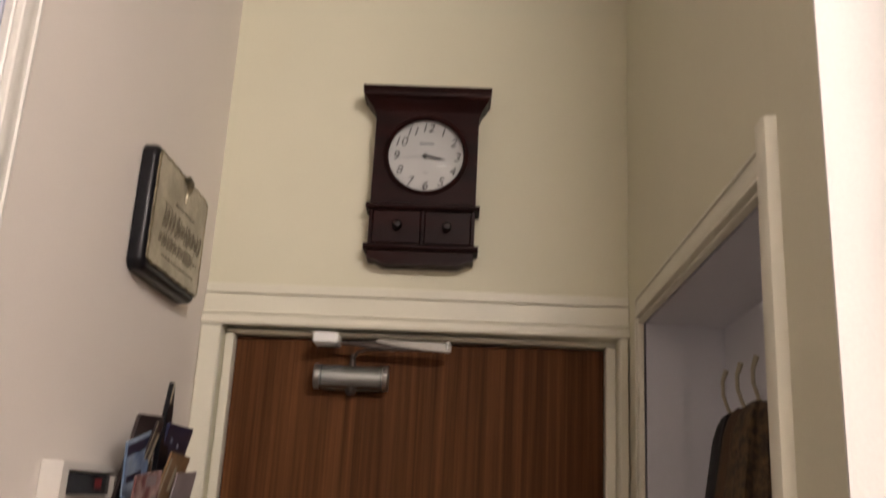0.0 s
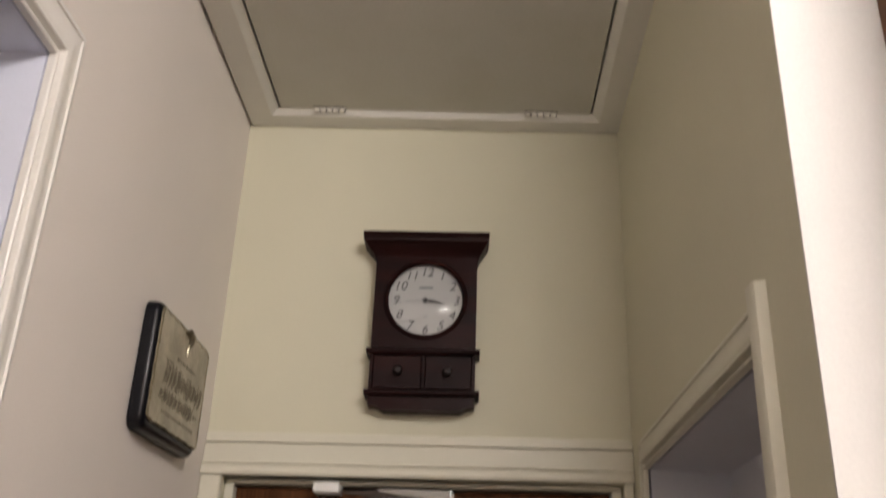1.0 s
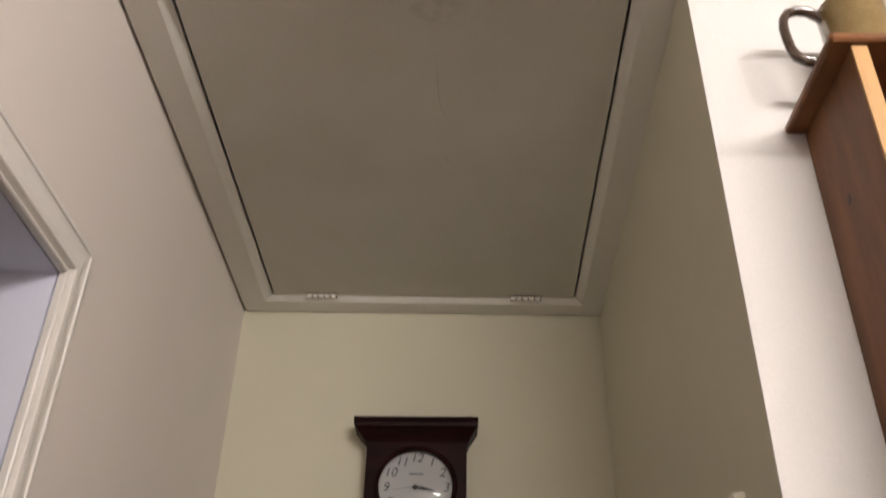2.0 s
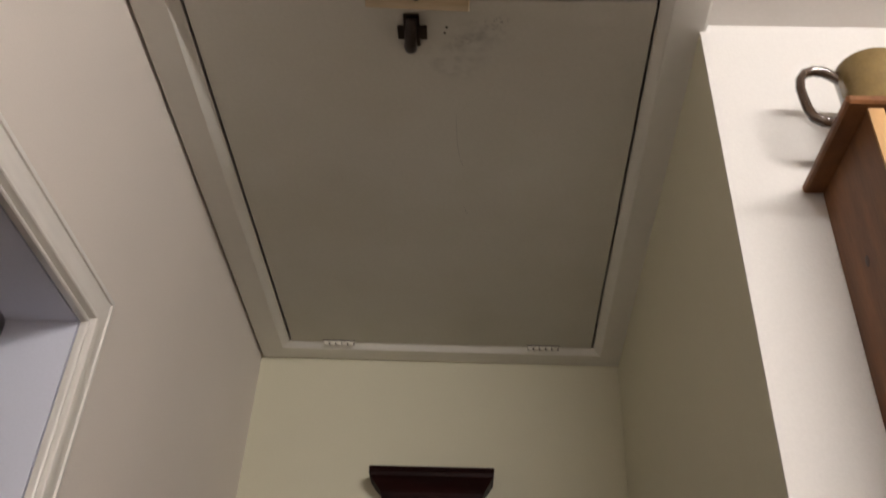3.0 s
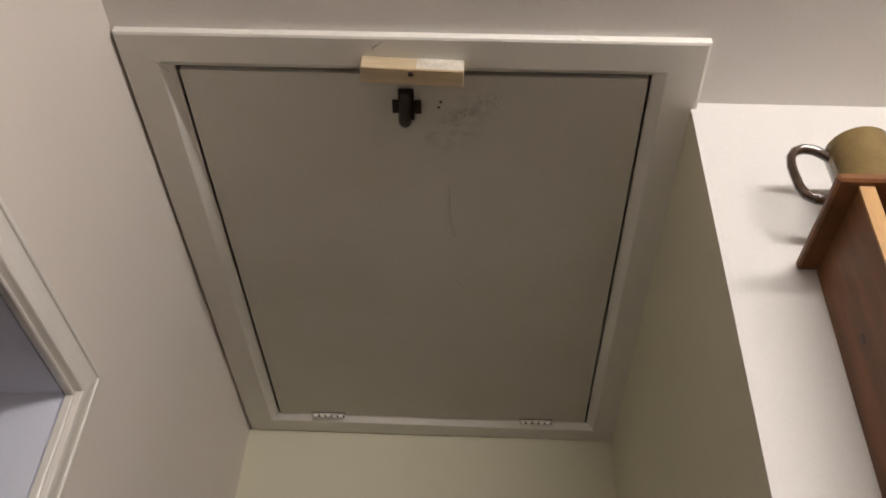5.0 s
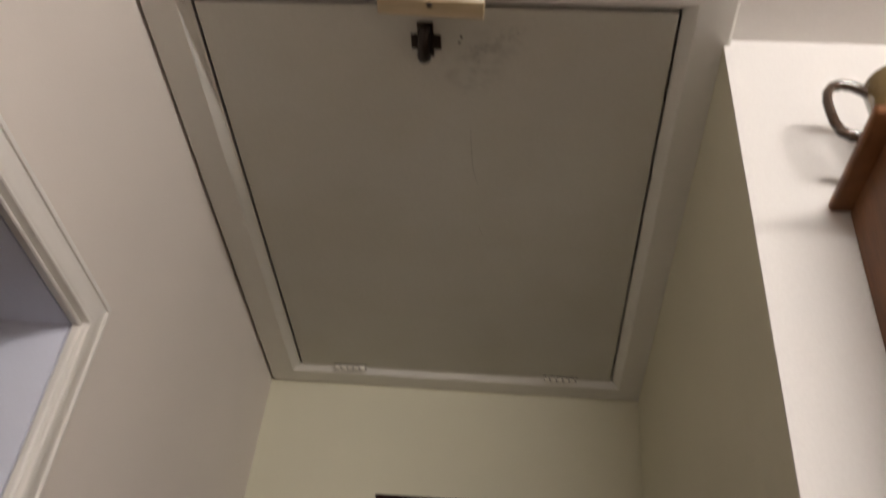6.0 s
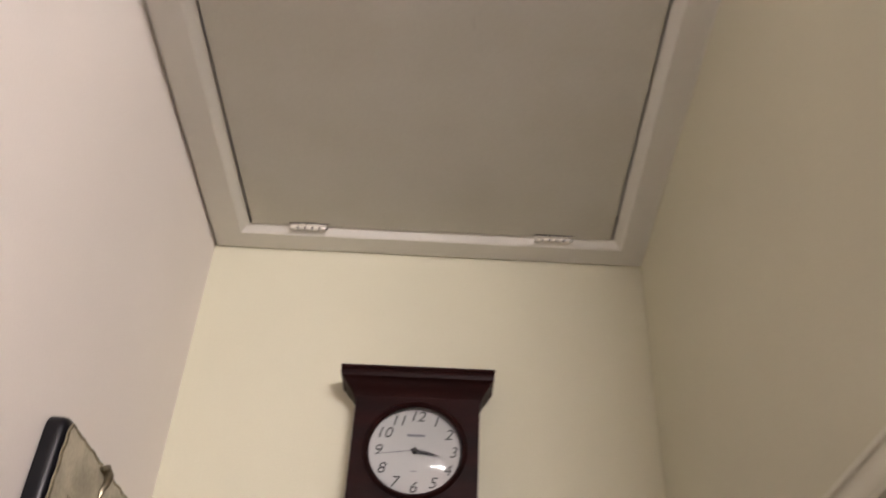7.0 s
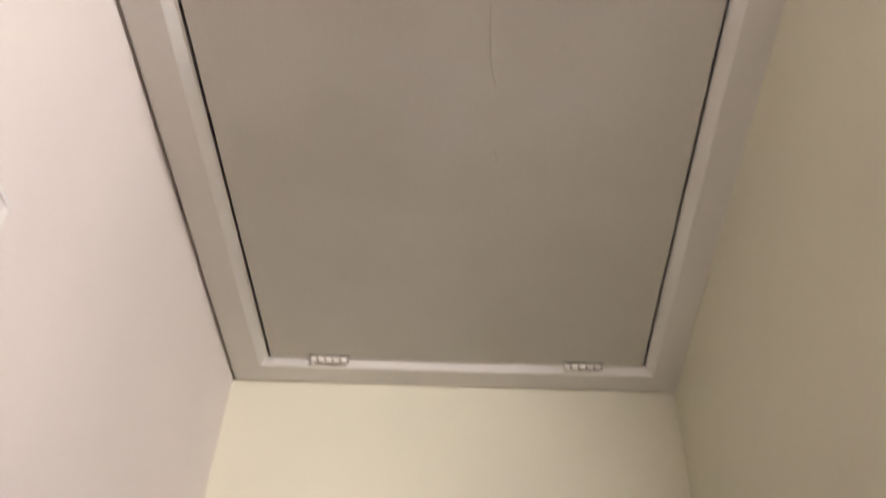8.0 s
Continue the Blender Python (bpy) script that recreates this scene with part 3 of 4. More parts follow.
# crown
bm = bmesh.new()
prof = [(d, z - 0.0025) for d, z in ((0.000, 2.494), (0.003, 2.500), (0.006, 2.507), (0.014, 2.516), (0.022, 2.524), (0.026, 2.531), (0.030, 2.533), (0.032, 2.538), (0.032, 2.545), (0.030, 2.548))]
rows = []
for d, z in prof:
    e = d + 0.001
    rows.append([bm.verts.new(p) for p in ((xl - e * 0.93, -0.001, z), (xl - e * 0.93, CF + 0.006 - d * 0.8, z), (xr + e * 0.74, CF + 0.006 - d * 0.8, z), (xr + e * 0.74, -0.001, z))])
for a, b in zip(rows, rows[1:]):
    for i in range(4):
        bm.faces.new((a[i], a[(i + 1) % 4], b[(i + 1) % 4], b[i]))
bm.faces.new(rows[0][::-1])
bm.faces.new(rows[-1])
part("crown", bm, MAHOG, clock)
part("top_board", boxes((xl - 0.0315, xr + 0.0255, CF - 0.020, -0.001, 2.5460, 2.5525), bevel=0.0015), MAHOG, clock)
for z in (2.283, 2.195):
    bm = bmesh.new()
    y0 = CF - 0.010
    prism(bm, [(-0.001, z - 0.006), (y0 + 0.005, z - 0.006), (y0 + 0.001, z - 0.003), (y0, z), (y0 + 0.001, z + 0.004), (y0 + 0.005, z + 0.006), (-0.001, z + 0.006)],
          "x", xl - 0.008, xr + 0.009)
    part("rail", bm, MAHOG, clock)
part("drawer_box", boxes((xl, xr, CF + 0.010, -0.001, 2.2015, 2.2765), bevel=0.001), MAHOG, clock)
part("side_stile", boxes((xl, xl + 0.006, CF, CF + 0.0095, 2.2015, 2.2765)), MAHOG, clock)
part("side_stile", boxes((xr - 0.006, xr, CF, CF + 0.0095, 2.2015, 2.2765)), MAHOG, clock)
part("divider", boxes((0.4435, 0.4485, CF, CF + 0.0095, 2.2015, 2.2765)), MAHOG, clock)
for a, b, k in ((xl + 0.0075, 0.4420, 0.394), (0.4500, xr - 0.0075, 0.497)):
    dr = part("drawer", boxes((a, b, CF - 0.001, CF + 0.0095, 2.203, 2.275), bevel=0.002), MAHOG, clock)
    bm = bmesh.new()
    lathe(bm, [(0, -0.001), (0.0045, 0.0), (0.004, 0.005), (0.007, 0.008), (0.0098, 0.012), (0.0098, 0.015), (0.007, 0.019), (0, 0.0205)],
          Matrix.Translation((k, CF - 0.001, 2.239)) @ Matrix.Rotation(radians(90), 4, "X"), 20)
    part("knob", bm, DARKWOOD, dr, "round dark turned knob")
bm = bmesh.new()
pts = [(xl, 2.1885), (xl, 2.170)] + [(xl + 0.010 + 0.026 * t, 2.169 - 0.010 * (0.5 - 0.5 * math.cos(t * math.pi))) for t in np.linspace(0, 1, 7)]
pts += [(xl + xr - x, z) for x, z in pts[::-1]]
prism(bm, pts, "y", CF + 0.004, -0.001)
part("apron", bm, MAHOG, clock)


def letters(name, text, size, where, turn, mat, parent, shear=0.0, depth=0.0004, label=""):
    cu = bpy.data.curves.new(name, "FONT")
    cu.body, cu.size, cu.shear, cu.extrude = text, size, shear, depth
    cu.align_x, cu.align_y = "CENTER", "CENTER"
    tmp = bpy.data.objects.new(name, cu)
    me = bpy.data.meshes.new_from_object(tmp)
    bpy.data.objects.remove(tmp)
    me.transform(Matrix.Translation(where) @ turn)
    me.materials.clear()
    me.materials.append(mat)
    ob = new(name, me)
    ob.parent = parent
    return tagged(ob, label)


FACE = Matrix.Rotation(radians(90), 4, "X")
DY = CF + 0.0092
for h in range(1, 13):
    a = radians(90 - 30 * h)
    letters("numeral", str(h), 0.0285, (CX + 0.0655 * math.cos(a), DY, CZ + 0.0655 * math.sin(a)), FACE, DIALINK, dial, 0.25)
bm = bmesh.new()
for h in range(60):
    a = radians(6 * h)
    l = 0.0018 if h % 5 else 0.003
    c, s = math.cos(a), math.sin(a)
    r0 = 0.0785
    w = 0.0003 if h % 5 else 0.0006
    bm.faces.new([bm.verts.new((CX + r * c - t * s, DY - 0.0001, CZ + r * s + t * c)) for r, t in ((r0, -w), (r0 + l, -w), (r0 + l, w), (r0, w))])
part("minute_track", bm, DIALGREY, dial, "", False)
part("maker_mark", boxes((CX - 0.0155, CX + 0.0155, DY - 0.0004, DY, CZ + 0.0275, CZ + 0.0320), bevel=0.0001), DIALGREY, dial, "small grey printed bar", False)
part("lower_mark", boxes((CX - 0.006, CX + 0.006, DY - 0.0004, DY, CZ - 0.037, CZ - 0.0355)), DIALGREY, dial, "", False)


def hand(name, deg, length, wide, tail, y, mat):
    bm = bmesh.new()
    prism(bm, [(-tail, -wide * 0.6), (0, -wide * 0.8), (length * 0.55, -wide), (length, -wide * 0.25), (length, wide * 0.25), (length * 0.55, wide),
               (0, wide * 0.8), (-tail, wide * 0.6)], "y", y - 0.0004, y + 0.0004)
    m = Matrix.Translation((CX, 0, CZ)) @ Matrix.Rotation(radians(deg - 90), 4, "Y")
    bmesh.ops.transform(bm, matrix=m, verts=bm.verts[:])
    return part(name, bm, mat, dial, "", False)


hand("hour_hand", 98.5, 0.036, 0.0032, 0.006, DY - 0.0022, DIALINK)
hand("minute_hand", 101, 0.042, 0.0022, 0.008, DY - 0.0042, DIALINK)
hand("second_hand", 262, 0.066, 0.0005, 0.016, DY - 0.0060, DIALGREY)
bm = bmesh.new()
lathe(bm, [(0, 0), (0.0048, 0), (0.0048, 0.007), (0.003, 0.0085), (0, 0.0085)], Matrix.Translation((CX, DY, CZ)) @ Matrix.Rotation(radians(90), 4, "X"), 20)
part("hub", bm, DIALINK, dial)

warp(clock, out_of_level(0.009))

# ---------------------------------------------------------------- plaque on the side wall
plaque = thing("wall_plaque", (0.0, -0.325, 2.02), "black framed parchment-coloured plaque with faded unreadable script", "plaque")
TILT = Matrix.Translation((0.002, -0.467, 2.130)) @ Matrix.Rotation(radians(-0.6), 4, "Z")
PW, PH, PT = 0.288, 0.216, 0.026


def rounded(w, h, r, n=6):
    out = []
    for cx, cz, a0 in ((w - r, h / 2 - r, 0), (r, h / 2 - r, 90), (r, -h / 2 + r, 180), (w - r, -h / 2 + r, 270)):
        out += [(cx + r * math.cos(radians(a0 + 90 * k / n)), cz + r * math.sin(radians(a0 + 90 * k / n))) for k in range(n + 1)]
    return out


bm = bmesh.new()
prism(bm, rounded(PW, PH, 0.022), "x", 0.0, PT)
bmesh.ops.bevel(bm, geom=[e for e in bm.edges if abs(e.verts[0].co.x - e.verts[1].co.x) < 1e-6 and e.verts[0].co.x > 0.01], offset=0.012, segments=5, affect="EDGES", profile=0.5)
bmesh.ops.transform(bm, matrix=TILT, verts=bm.verts[:])
part("backboard", bm, BLACK, plaque, "glossy black rounded board")
# plate with a wavy edge
rr = random.Random(8)
base = rounded(PW - 0.014, PH - 0.030, 0.012, 4)
pl = []
for i, p in enumerate(base):
    q = base[(i + 1) % len(base)]
    steps = max(1, int(math.dist(p, q) / 0.012))
    for k in range(steps):
        t = k / steps
        pl.append((p[0] + (q[0] - p[0]) * t, p[1] + (q[1] - p[1]) * t))
wav = []
for y, z in pl:
    w = 0.0018 * math.sin(y * 160) + 0.0016 * math.sin(z * 190 + 1) + rr.uniform(-0.0008, 0.0008)
    dip = -0.012 * math.exp(-((y - 0.150) / 0.014) ** 2) if z > 0.06 else 0.0
    wav.append((y + 0.006 + (w if abs(z) < 0.08 else 0), z + 0.002 + (w if abs(z) >= 0.08 else 0) + dip))
bm = bmesh.new()
prism(bm, wav, "x", PT + 0.0005, PT + 0.004)
bmesh.ops.transform(bm, matrix=TILT, verts=bm.verts[:])
plate = part("plate", bm, PARCH, plaque, "aged parchment-coloured plate with uneven edge", False)
bm = bmesh.new()
tube(bm, [(PT + 0.003, y, z) for y, z in wav + wav[:1]], 0.0024, 6)
bmesh.ops.transform(bm, matrix=TILT, verts=bm.verts[:])
part("plate_edge", bm, TARNISH, plate, "dark tarnished rim")
bm = bmesh.new()
tube(bm, [(PT + 0.006, 0.128, 0.088), (PT + 0.009, 0.140, 0.094), (PT + 0.010, 0.152, 0.088), (PT + 0.008, 0.156, 0.076), (PT + 0.006, 0.150, 0.066),
          (PT + 0.005, 0.151, 0.050)], 0.004, 8, radii=[0.003, 0.005, 0.006, 0.005, 0.004, 0.002])
bmesh.ops.transform(bm, matrix=TILT, verts=bm.verts[:])
part("ornament", bm, TARNISH, plaque, "small dark curled ornament")


def bars(name, rows, mat, rng):
    """Unreadable writing as short plain bars."""
    for z, h, y0, y1, lo, hi, slant in rows:
        bm = bmesh.new()
        y = y0
        while y < y1:
            w = rng.uniform(lo, hi)
            hh = h * rng.uniform(0.55, 1.1)
            y2 = min(y + w, y1)
            s = slant * hh
            prism(bm, [(y, z - hh / 2), (y2, z - hh / 2), (y2 + s, z + hh / 2), (y + s, z + hh / 2)], "x", PT + 0.004, PT + 0.0044)
            y = y2 + rng.uniform(lo * 0.9, lo * 2.4)
        bmesh.ops.transform(bm, matrix=TILT, verts=bm.verts[:])
        part(name, bm, mat, plate, "", False)


bars("writing_bar", [(0.034, 0.006, 0.105, 0.215, 0.003, 0.008, 0.3), (0.020, 0.004, 0.055, 0.095, 0.002, 0.003, 0),
                     (-0.002, 0.040, 0.050, 0.262, 0.0016, 0.0040, 0.25), (-0.004, 0.012, 0.055, 0.266, 0.006, 0.012, 0.2),
                     (-0.040, 0.026, 0.042, 0.225, 0.0016, 0.0036, 0.25), (-0.040, 0.007, 0.048, 0.255, 0.005, 0.010, 0.2),
                     (-0.066, 0.006, 0.065, 0.245, 0.003, 0.008, 0.3)], INK, random.Random(2))

# ---------------------------------------------------------------- letter rack with papers, and a control panel
rack = thing("letter_rack", (0.03, -0.30, 1.54), "dark wooden wall letter rack holding papers", "letter rack")
part("back_board", boxes((0.001, 0.007, -0.58, -0.10, 1.54, 1.63), bevel=0.002), SHELFWOOD, rack)
part("front_board", boxes((0.094, 0.100, -0.58, -0.10, 1.54, 1.60), bevel=0.002), SHELFWOOD, rack)
part("bottom_board", boxes((0.0075, 0.0935, -0.58, -0.10, 1.54, 1.548), bevel=0.001), SHELFWOOD, rack)
for y in (-0.58, -0.108):
    part("end_board", boxes((0.0075, 0.0935, y, y + 0.008, 1.5485, 1.60), bevel=0.001), SHELFWOOD, rack)


def paper(name, label, cat, mat, top, w, t, lean, slope, pages=None, spots=()):
    """A thin booklet standing in the rack, leaning off the wall; top: the middle of its upper edge."""
    turn = Matrix.Rotation(radians(slope), 4, "X") @ Matrix.Rotation(radians(lean), 4, "Y")
    h = (top[2] - 1.550) / (turn @ Vector((0, 0, 1))).z - w / 2 * abs(math.tan(radians(slope)))
    m = Matrix.Translation(top) @ turn
    foot = m @ Vector((0, 0, -h))
    e = thing(name, foot, label, cat)
    bm = boxes((-t / 2, t / 2, -w / 2, w / 2, -h, 0), bevel=min(0.0006, t / 4))
    bmesh.ops.transform(bm, matrix=m, verts=bm.verts[:])
    cover = part("cover", bm, mat, e, "", False)
    if t > 0.004:
        bm = boxes((-t / 2 + 0.0012, t / 2 - 0.0012, -w / 2 + 0.001, w / 2 + 0.0006, -h + 0.002, 0.0006))
        bmesh.ops.transform(bm, matrix=m, verts=bm.verts[:])
        part("leaves", bm, GREYPAPER, cover, "", False)
    for y0, y1, z0, z1 in spots:
        bm = boxes((t / 2, t / 2 + 0.0004, y0 * w, y1 * w, z0, z1))
        bmesh.ops.transform(bm, matrix=m, verts=bm.verts[:])
        part("printed_panel", bm, pages or GREYPAPER, e, "", False)
    return e


paper("folder", "dark brown card folder leaning in the rack", "folder", BROWNLEATHER, (0.062, -0.426, 1.799), 0.112, 0.006, 11, 3)
paper("leaflet", "blue and white printed leaflet leaning in the rack", "leaflet", BLUEPAPER, (0.064, -0.474, 1.764), 0.100, 0.003, 3, 13, NAVY,
      ((-0.46, 0.46, -0.022, -0.006), (-0.40, 0.20, -0.062, -0.052)))
paper("booklet", "navy card booklet leaning in the rack", "booklet", NAVY, (0.072, -0.300, 1.793), 0.132, 0.006, 12, 0, BLUEPAPER,
      ((-0.30, -0.22, -0.030, -0.022), (0.02, 0.08, -0.036, -0.030), (-0.12, -0.08, -0.050, -0.044)))
paper("card", "dark brown folded card with a pale edge in the rack", "card", BROWNLEATHER, (0.078, -0.428, 1.791), 0.030, 0.004, 16, 5, PARCH,
      ((-0.50, -0.40, -0.060, -0.002), (0.10, 0.44, -0.070, -0.020)))
paper("leaflet", "ochre printed leaflet leaning in the rack", "leaflet", ORANGEPAPER, (0.083, -0.317, 1.746), 0.106, 0.003, 13, -3, PARCH,
      ((-0.44, -0.37, -0.120, -0.010), (-0.10, 0.02, -0.060, -0.020)))
paper("leaflet", "red patterned leaflet standing in the rack", "leaflet", PINKPAPER, (0.090, -0.486, 1.712), 0.112, 0.003, 5, 6, GREYPAPER,
      ((-0.10, 0.30, -0.020, -0.004), (0.20, 0.40, -0.050, -0.036)))
paper("envelope", "grey envelope standing in the rack", "envelope", GREYPAPER, (0.082, -0.266, 1.719), 0.112, 0.003, 10, 3)
um = thing("folding_fan", (0.060, -0.362, 1.55), "slim black folded fan standing among the papers", "fan")
bm = bmesh.new()
prism(bm, [(-0.024, 0.0), (0.014, 0.0), (0.020, 0.20), (0.018, 0.245), (0.010, 0.290), (0.005, 0.3095), (-0.003, 0.309), (-0.008, 0.285), (-0.016, 0.255), (-0.026, 0.21)],
      "x", -0.004, 0.004, 0.001)
bmesh.ops.transform(bm, matrix=pose(0.060, -0.362, 1.550, -1, 1, 0), verts=bm.verts[:])
part("blade", bm, BLACK, um)
bm = bmesh.new()
prism(bm, [(-0.011, 0.275), (-0.008, 0.274), (0.001, 0.3085), (-0.0015, 0.3085)], "x", 0.0043, 0.0055)
bmesh.ops.transform(bm, matrix=pose(0.060, -0.362, 1.550, -1, 1, 0), verts=bm.verts[:])
part("slip", bm, PARCH, um)

panelbox = thing("control_panel", (0.0, -0.545, 1.48), "white plastic wall control panel with dark display", "control panel")
bx = bmesh.new()
for r in ((0.001, 0.030, -0.638, -0.618, 1.48, 1.706), (0.001, 0.030, -0.450, -0.438, 1.48, 1.706), (0.001, 0.030, -0.618, -0.450, 1.696, 1.706),
          (0.001, 0.030, -0.618, -0.450, 1.48, 1.50), (0.001, 0.018, -0.618, -0.450, 1.50, 1.696)):
    box(bx, *r)
part("housing", bx, WHITEPLASTIC, panelbox)
dis = part("display", boxes((0.0185, 0.024, -0.615, -0.453, 1.664, 1.693), bevel=0.001), DISPLAY, panelbox)
part("red_symbol", boxes((0.0242, 0.0246, -0.510, -0.485, 1.672, 1.686)), RED, dis)
part("lower_cover", boxes((0.0185, 0.027, -0.615, -0.453, 1.503, 1.660), bevel=0.002), BEIGE, panelbox)
panelbox.location.z += 0.014
panelbox.location.y -= 0.006

# ---------------------------------------------------------------- coats in the cupboard
for i, (hy, hz) in enumerate(((-0.262, 1.850), (-0.350, 1.850), (-0.436, 1.848))):
    hk = thing("coat_hook", (CLX, hy, hz), "cream enamelled curved coat hook on the cupboard wall", "hook", "coat hooks")
    bm = bmesh.new()
    tube(bm, [(CLX - 0.001, hy, hz + 0.010), (CLX - 0.014, hy, hz + 0.006), (CLX - 0.026, hy, hz + 0.020), (CLX - 0.034, hy, hz + 0.045), (CLX - 0.034, hy, hz + 0.068),
              (CLX - 0.027, hy, hz + 0.088)], 0.0034, 8, radii=[0.0040, 0.0036, 0.0034, 0.0034, 0.0036, 0.0048])
    part("prong", bm, HOOKPAINT, hk)
    bm = bmesh.new()
    lathe(bm, [(0, 0), (0.014, 0), (0.014, 0.002), (0.010, 0.004), (0, 0.004)], Matrix.Translation((CLX, hy, hz + 0.010)) @ Matrix.Rotation(radians(-90), 4, "Y"), 16)
    part("back_plate", bm, HOOKPAINT, hk)
    warp(hk, narrow)


def garment(label, mat, y, top, w, seed, out):
    """A garment hanging from a hook: a gathered top that widens downwards, with folds."""
    g = random.Random(seed)
    ph = [g.uniform(0, 6) for _ in range(4)]
    bm = bmesh.new()
    n, rings = 44, []
    for k in range(22):
        t = k / 21
        z = top - (0, 0.006, 0.02, 0.045)[min(k, 3)] - max(0, k - 3) * 0.05
        wy = w * (0.30 + 0.70 * min(1, t * 3.2) ** 0.7) * (0.25, 0.7, 0.92, 1)[min(k, 3)]
        wx = out * (0.40 + 0.60 * min(1, t * 4))
        row = []
        for i in range(n):
            a = 2 * math.pi * i / n
            f = 1 + 0.13 * math.sin(5 * a + ph[0] + t) + 0.08 * math.sin(9 * a + ph[1]) + 0.03 * math.sin(14 * a + ph[2] + 3 * t)
            row.append(bm.verts.new((CLX - 0.006 - wx + wx * f * 0.82 * math.cos(a), y + wy * f * math.sin(a) + 0.01 * t * math.sin(ph[3]), z)))
        rings.append(row)
    for a, b in zip(rings, rings[1:]):
        for i in range(n):
            bm.faces.new((a[i], b[i], b[(i + 1) % n], a[(i + 1) % n]))
    bm.faces.new(rings[0][::-1])
    bm.faces.new(rings[-1])
    ob = link("coat", bm, mat, True)
    warp(ob, narrow)
    return tagged(ob, label, "coat", "coats in the cupboard")


garment("black cloth coat hanging from a hook", BLACKCLOTH, -0.282, 1.862, 0.056, 1, 0.036)
garment("brown corduroy coat hanging from a hook", BROWNCLOTH, -0.356, 1.864, 0.044, 2, 0.038)
garment("ribbed brown woollen coat hanging from a hook", TWEED, -0.446, 1.866, 0.058, 3, 0.042)

# ---------------------------------------------------------------- wall shelf with a mug
shelf = thing("wall_shelf", (1.29, CORN, 1.95), "brown stained open wooden wall shelf with overhanging top", "shelf")
part("top_board", boxes((0.949, 1.58, -1.222, CORN - 0.001, 2.539, 2.552), bevel=0.003), SHELFWOOD, shelf)
for x in (0.974, 1.540):
    bm = bmesh.new()
    prism(bm, [(CORN - 0.001, 1.90), (-1.206, 1.90), (-1.208, 2.05), (-1.210, 2.5385), (CORN - 0.001, 2.5385)], "x", x, x + 0.014, 0.001)
    side = part("side_board", bm, SHELFWOOD, shelf, "", False)
    bm = bmesh.new()
    prism(bm, [(-1.2063, 1.90), (-1.2095, 1.90), (-1.2115, 2.05), (-1.2135, 2.5380), (-1.2103, 2.5380), (-1.2083, 2.05)], "x", x - 0.0005, x + 0.0175)
    part("front_edging", bm, PINE, side, "pale raw pine edging", False)
    for y, z, ry, rz in ((-1.150, 2.245, 0.010, 0.021), (-1.118, 2.392, 0.005, 0.008), (-1.165, 2.120, 0.006, 0.012)):
        bm = bmesh.new()
        lathe(bm, [(0, 0.0003), (0.7, 0.0003), (1.0, 0.0), (0, 0.0)], Matrix.Translation((x - 0.0001, y, z)) @ Matrix.Rotation(radians(-90), 4, "Y") @ Matrix.Diagonal((rz, ry, 1, 1)), 18)
        part("knot", bm, KNOT, side)
part("back_board", boxes((0.989, 1.539, CORN - 0.009, CORN - 0.001, 1.90, 2.5385)), SHELFWOOD, shelf)
part("shelf_board", boxes((0.989, 1.539, -1.20, CORN - 0.0095, 2.22, 2.234), bevel=0.001), SHELFWOOD, shelf)
part("shelf_board", boxes((0.989, 1.539, -1.20, CORN - 0.0095, 1.90, 1.914), bevel=0.001), SHELFWOOD, shelf)

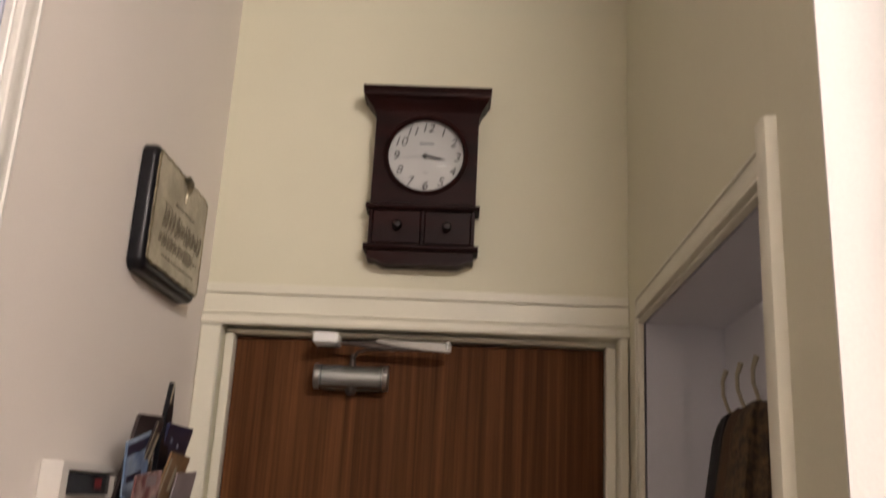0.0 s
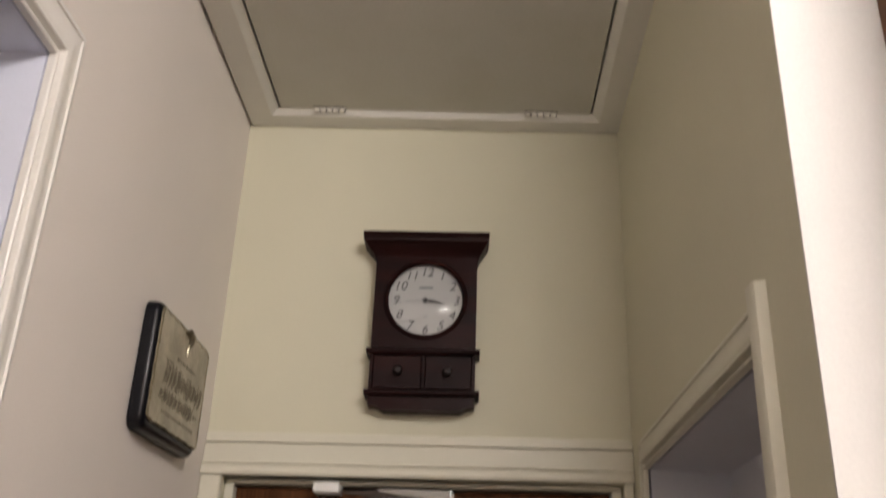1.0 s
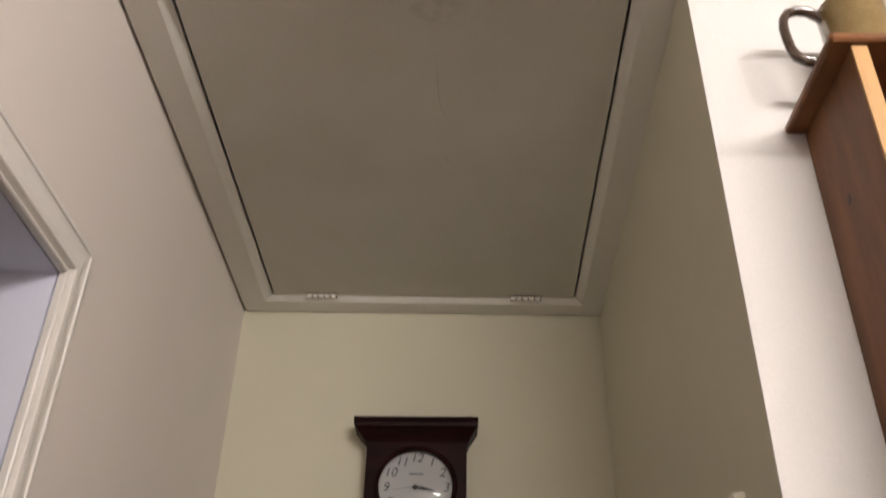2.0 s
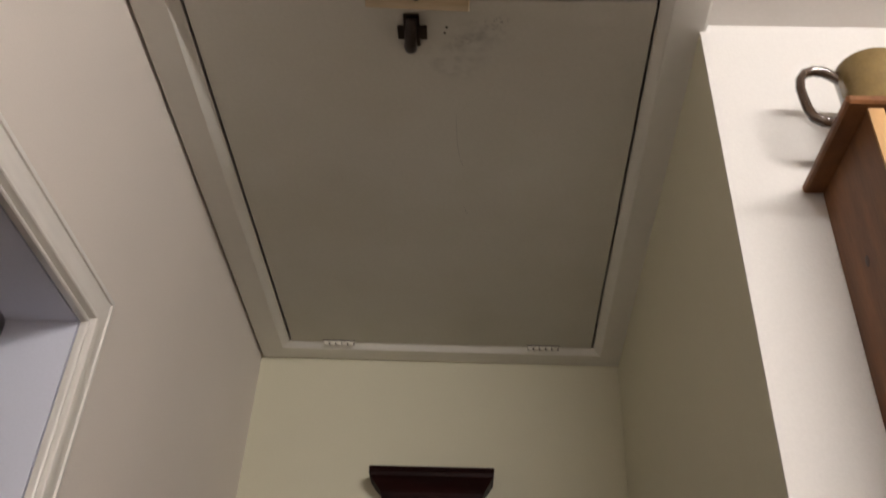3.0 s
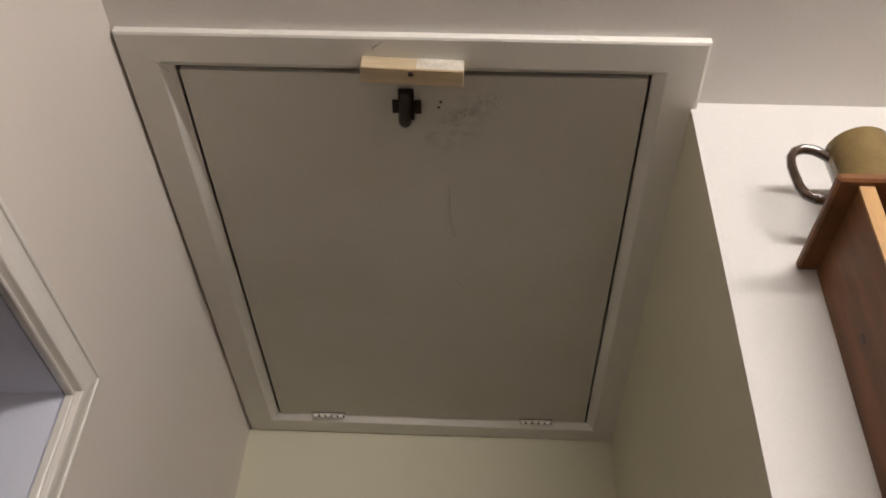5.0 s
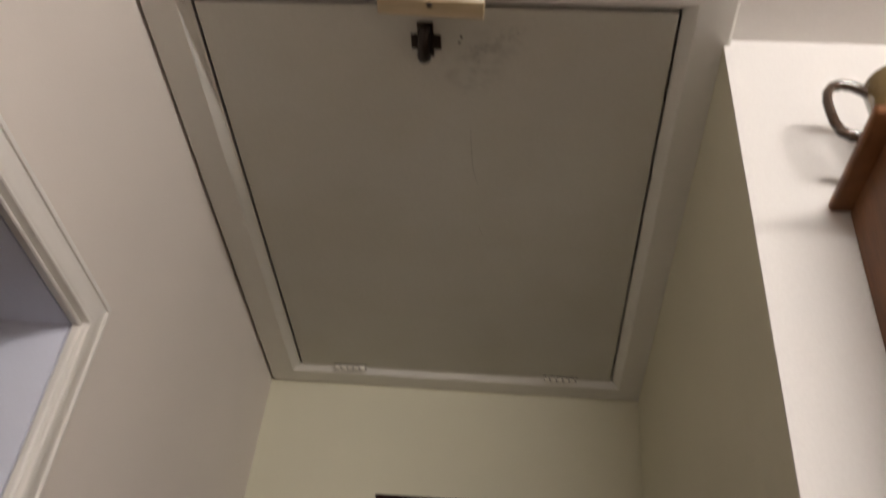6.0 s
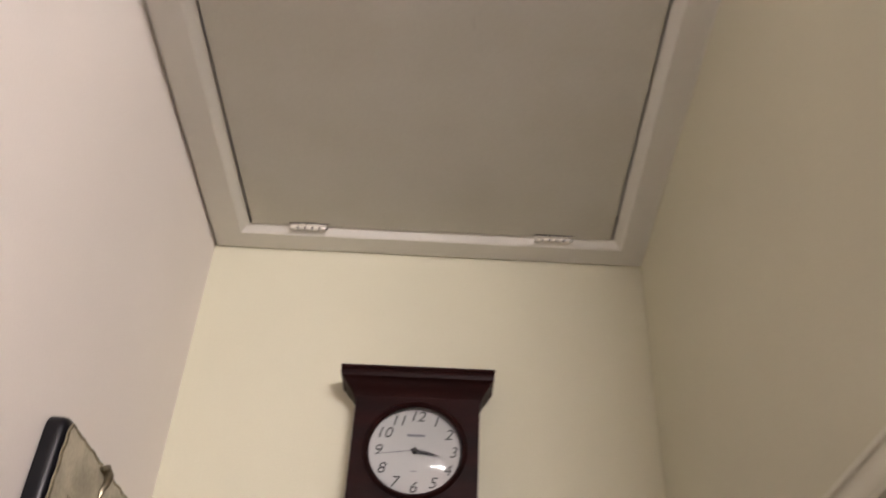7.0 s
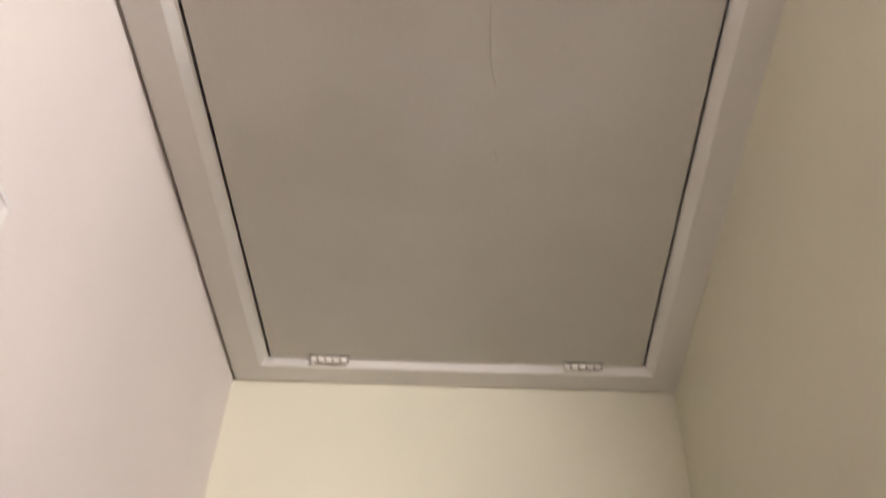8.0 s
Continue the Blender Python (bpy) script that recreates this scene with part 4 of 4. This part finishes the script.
mug = thing("mug", (1.0385, -1.128, 2.5525), "olive-brown glazed stoneware mug standing on the wall shelf", "mug")
MX, MY, MZ = 1.0385, -1.128, 2.5525
bm = bmesh.new()
lathe(bm, [(0, 0.004), (0.030, 0.004), (0.032, 0.0), (0.039, 0.0), (0.0425, 0.003), (0.0432, 0.010), (0.0420, 0.03), (0.0415, 0.06), (0.0420, 0.110), (0.0428, 0.126),
           (0.0424, 0.1290), (0.0400, 0.1295), (0.0385, 0.126), (0.0378, 0.105), (0.037, 0.02), (0.034, 0.010), (0, 0.010)], Matrix.Translation((MX, MY, MZ)), 48)
part("body", bm, MUGGLAZE, mug)
bm = bmesh.new()
TURN = Matrix.Translation((MX, MY, MZ)) @ Matrix.Rotation(radians(-3), 4, "Z")
hp = [(0.054, 0.113), (0.062, 0.122), (0.073, 0.130), (0.086, 0.132), (0.098, 0.127), (0.105, 0.116), (0.107, 0.101), (0.106, 0.084), (0.104, 0.066), (0.099, 0.053),
      (0.089, 0.046), (0.077, 0.044), (0.065, 0.047), (0.054, 0.052)]
hp = [TURN @ Vector((0.0165 - r, 0, h)) for r, h in hp]
tube(bm, hp, 0.0075, 12, 0.85)
part("handle", bm, MUGEDGE, mug, "glossy dark brown loop handle")
warp(mug, lambda co: Vector((co.x, co.y, MZ + (co.z - MZ) * 1.06)))

# ---------------------------------------------------------------- lamp that lights the hall
lamp = thing("ceiling_lamp", ((LAMP_X0 + LAMP_X1) / 2, LAMP_Y, TOP), "lit white ceiling batten lamp with an opal tube", "lamp")
part("casing", boxes((LAMP_X0 - 0.02, LAMP_X1 + 0.02, LAMP_Y - 0.030, LAMP_Y + 0.030, TOP - 0.046, TOP - 0.0005), bevel=0.003), WHITEPLASTIC, lamp)
for x in (LAMP_X0 - 0.018, LAMP_X1 + 0.002):
    part("end_holder", boxes((x, x + 0.016, LAMP_Y - 0.014, LAMP_Y + 0.014, TOP - LAMP_DROP - 0.016, TOP - 0.0465), bevel=0.002), WHITEPLASTIC, lamp)
bm = bmesh.new()
lathe(bm, [(0, 0), (0.0155, 0), (0.0155, LAMP_X1 - LAMP_X0), (0, LAMP_X1 - LAMP_X0)],
      Matrix.Translation((LAMP_X0, LAMP_Y, TOP - LAMP_DROP)) @ Matrix.Rotation(radians(90), 4, "Y"), 20)
part("tube", bm, OPAL, lamp, "glowing opal tube")
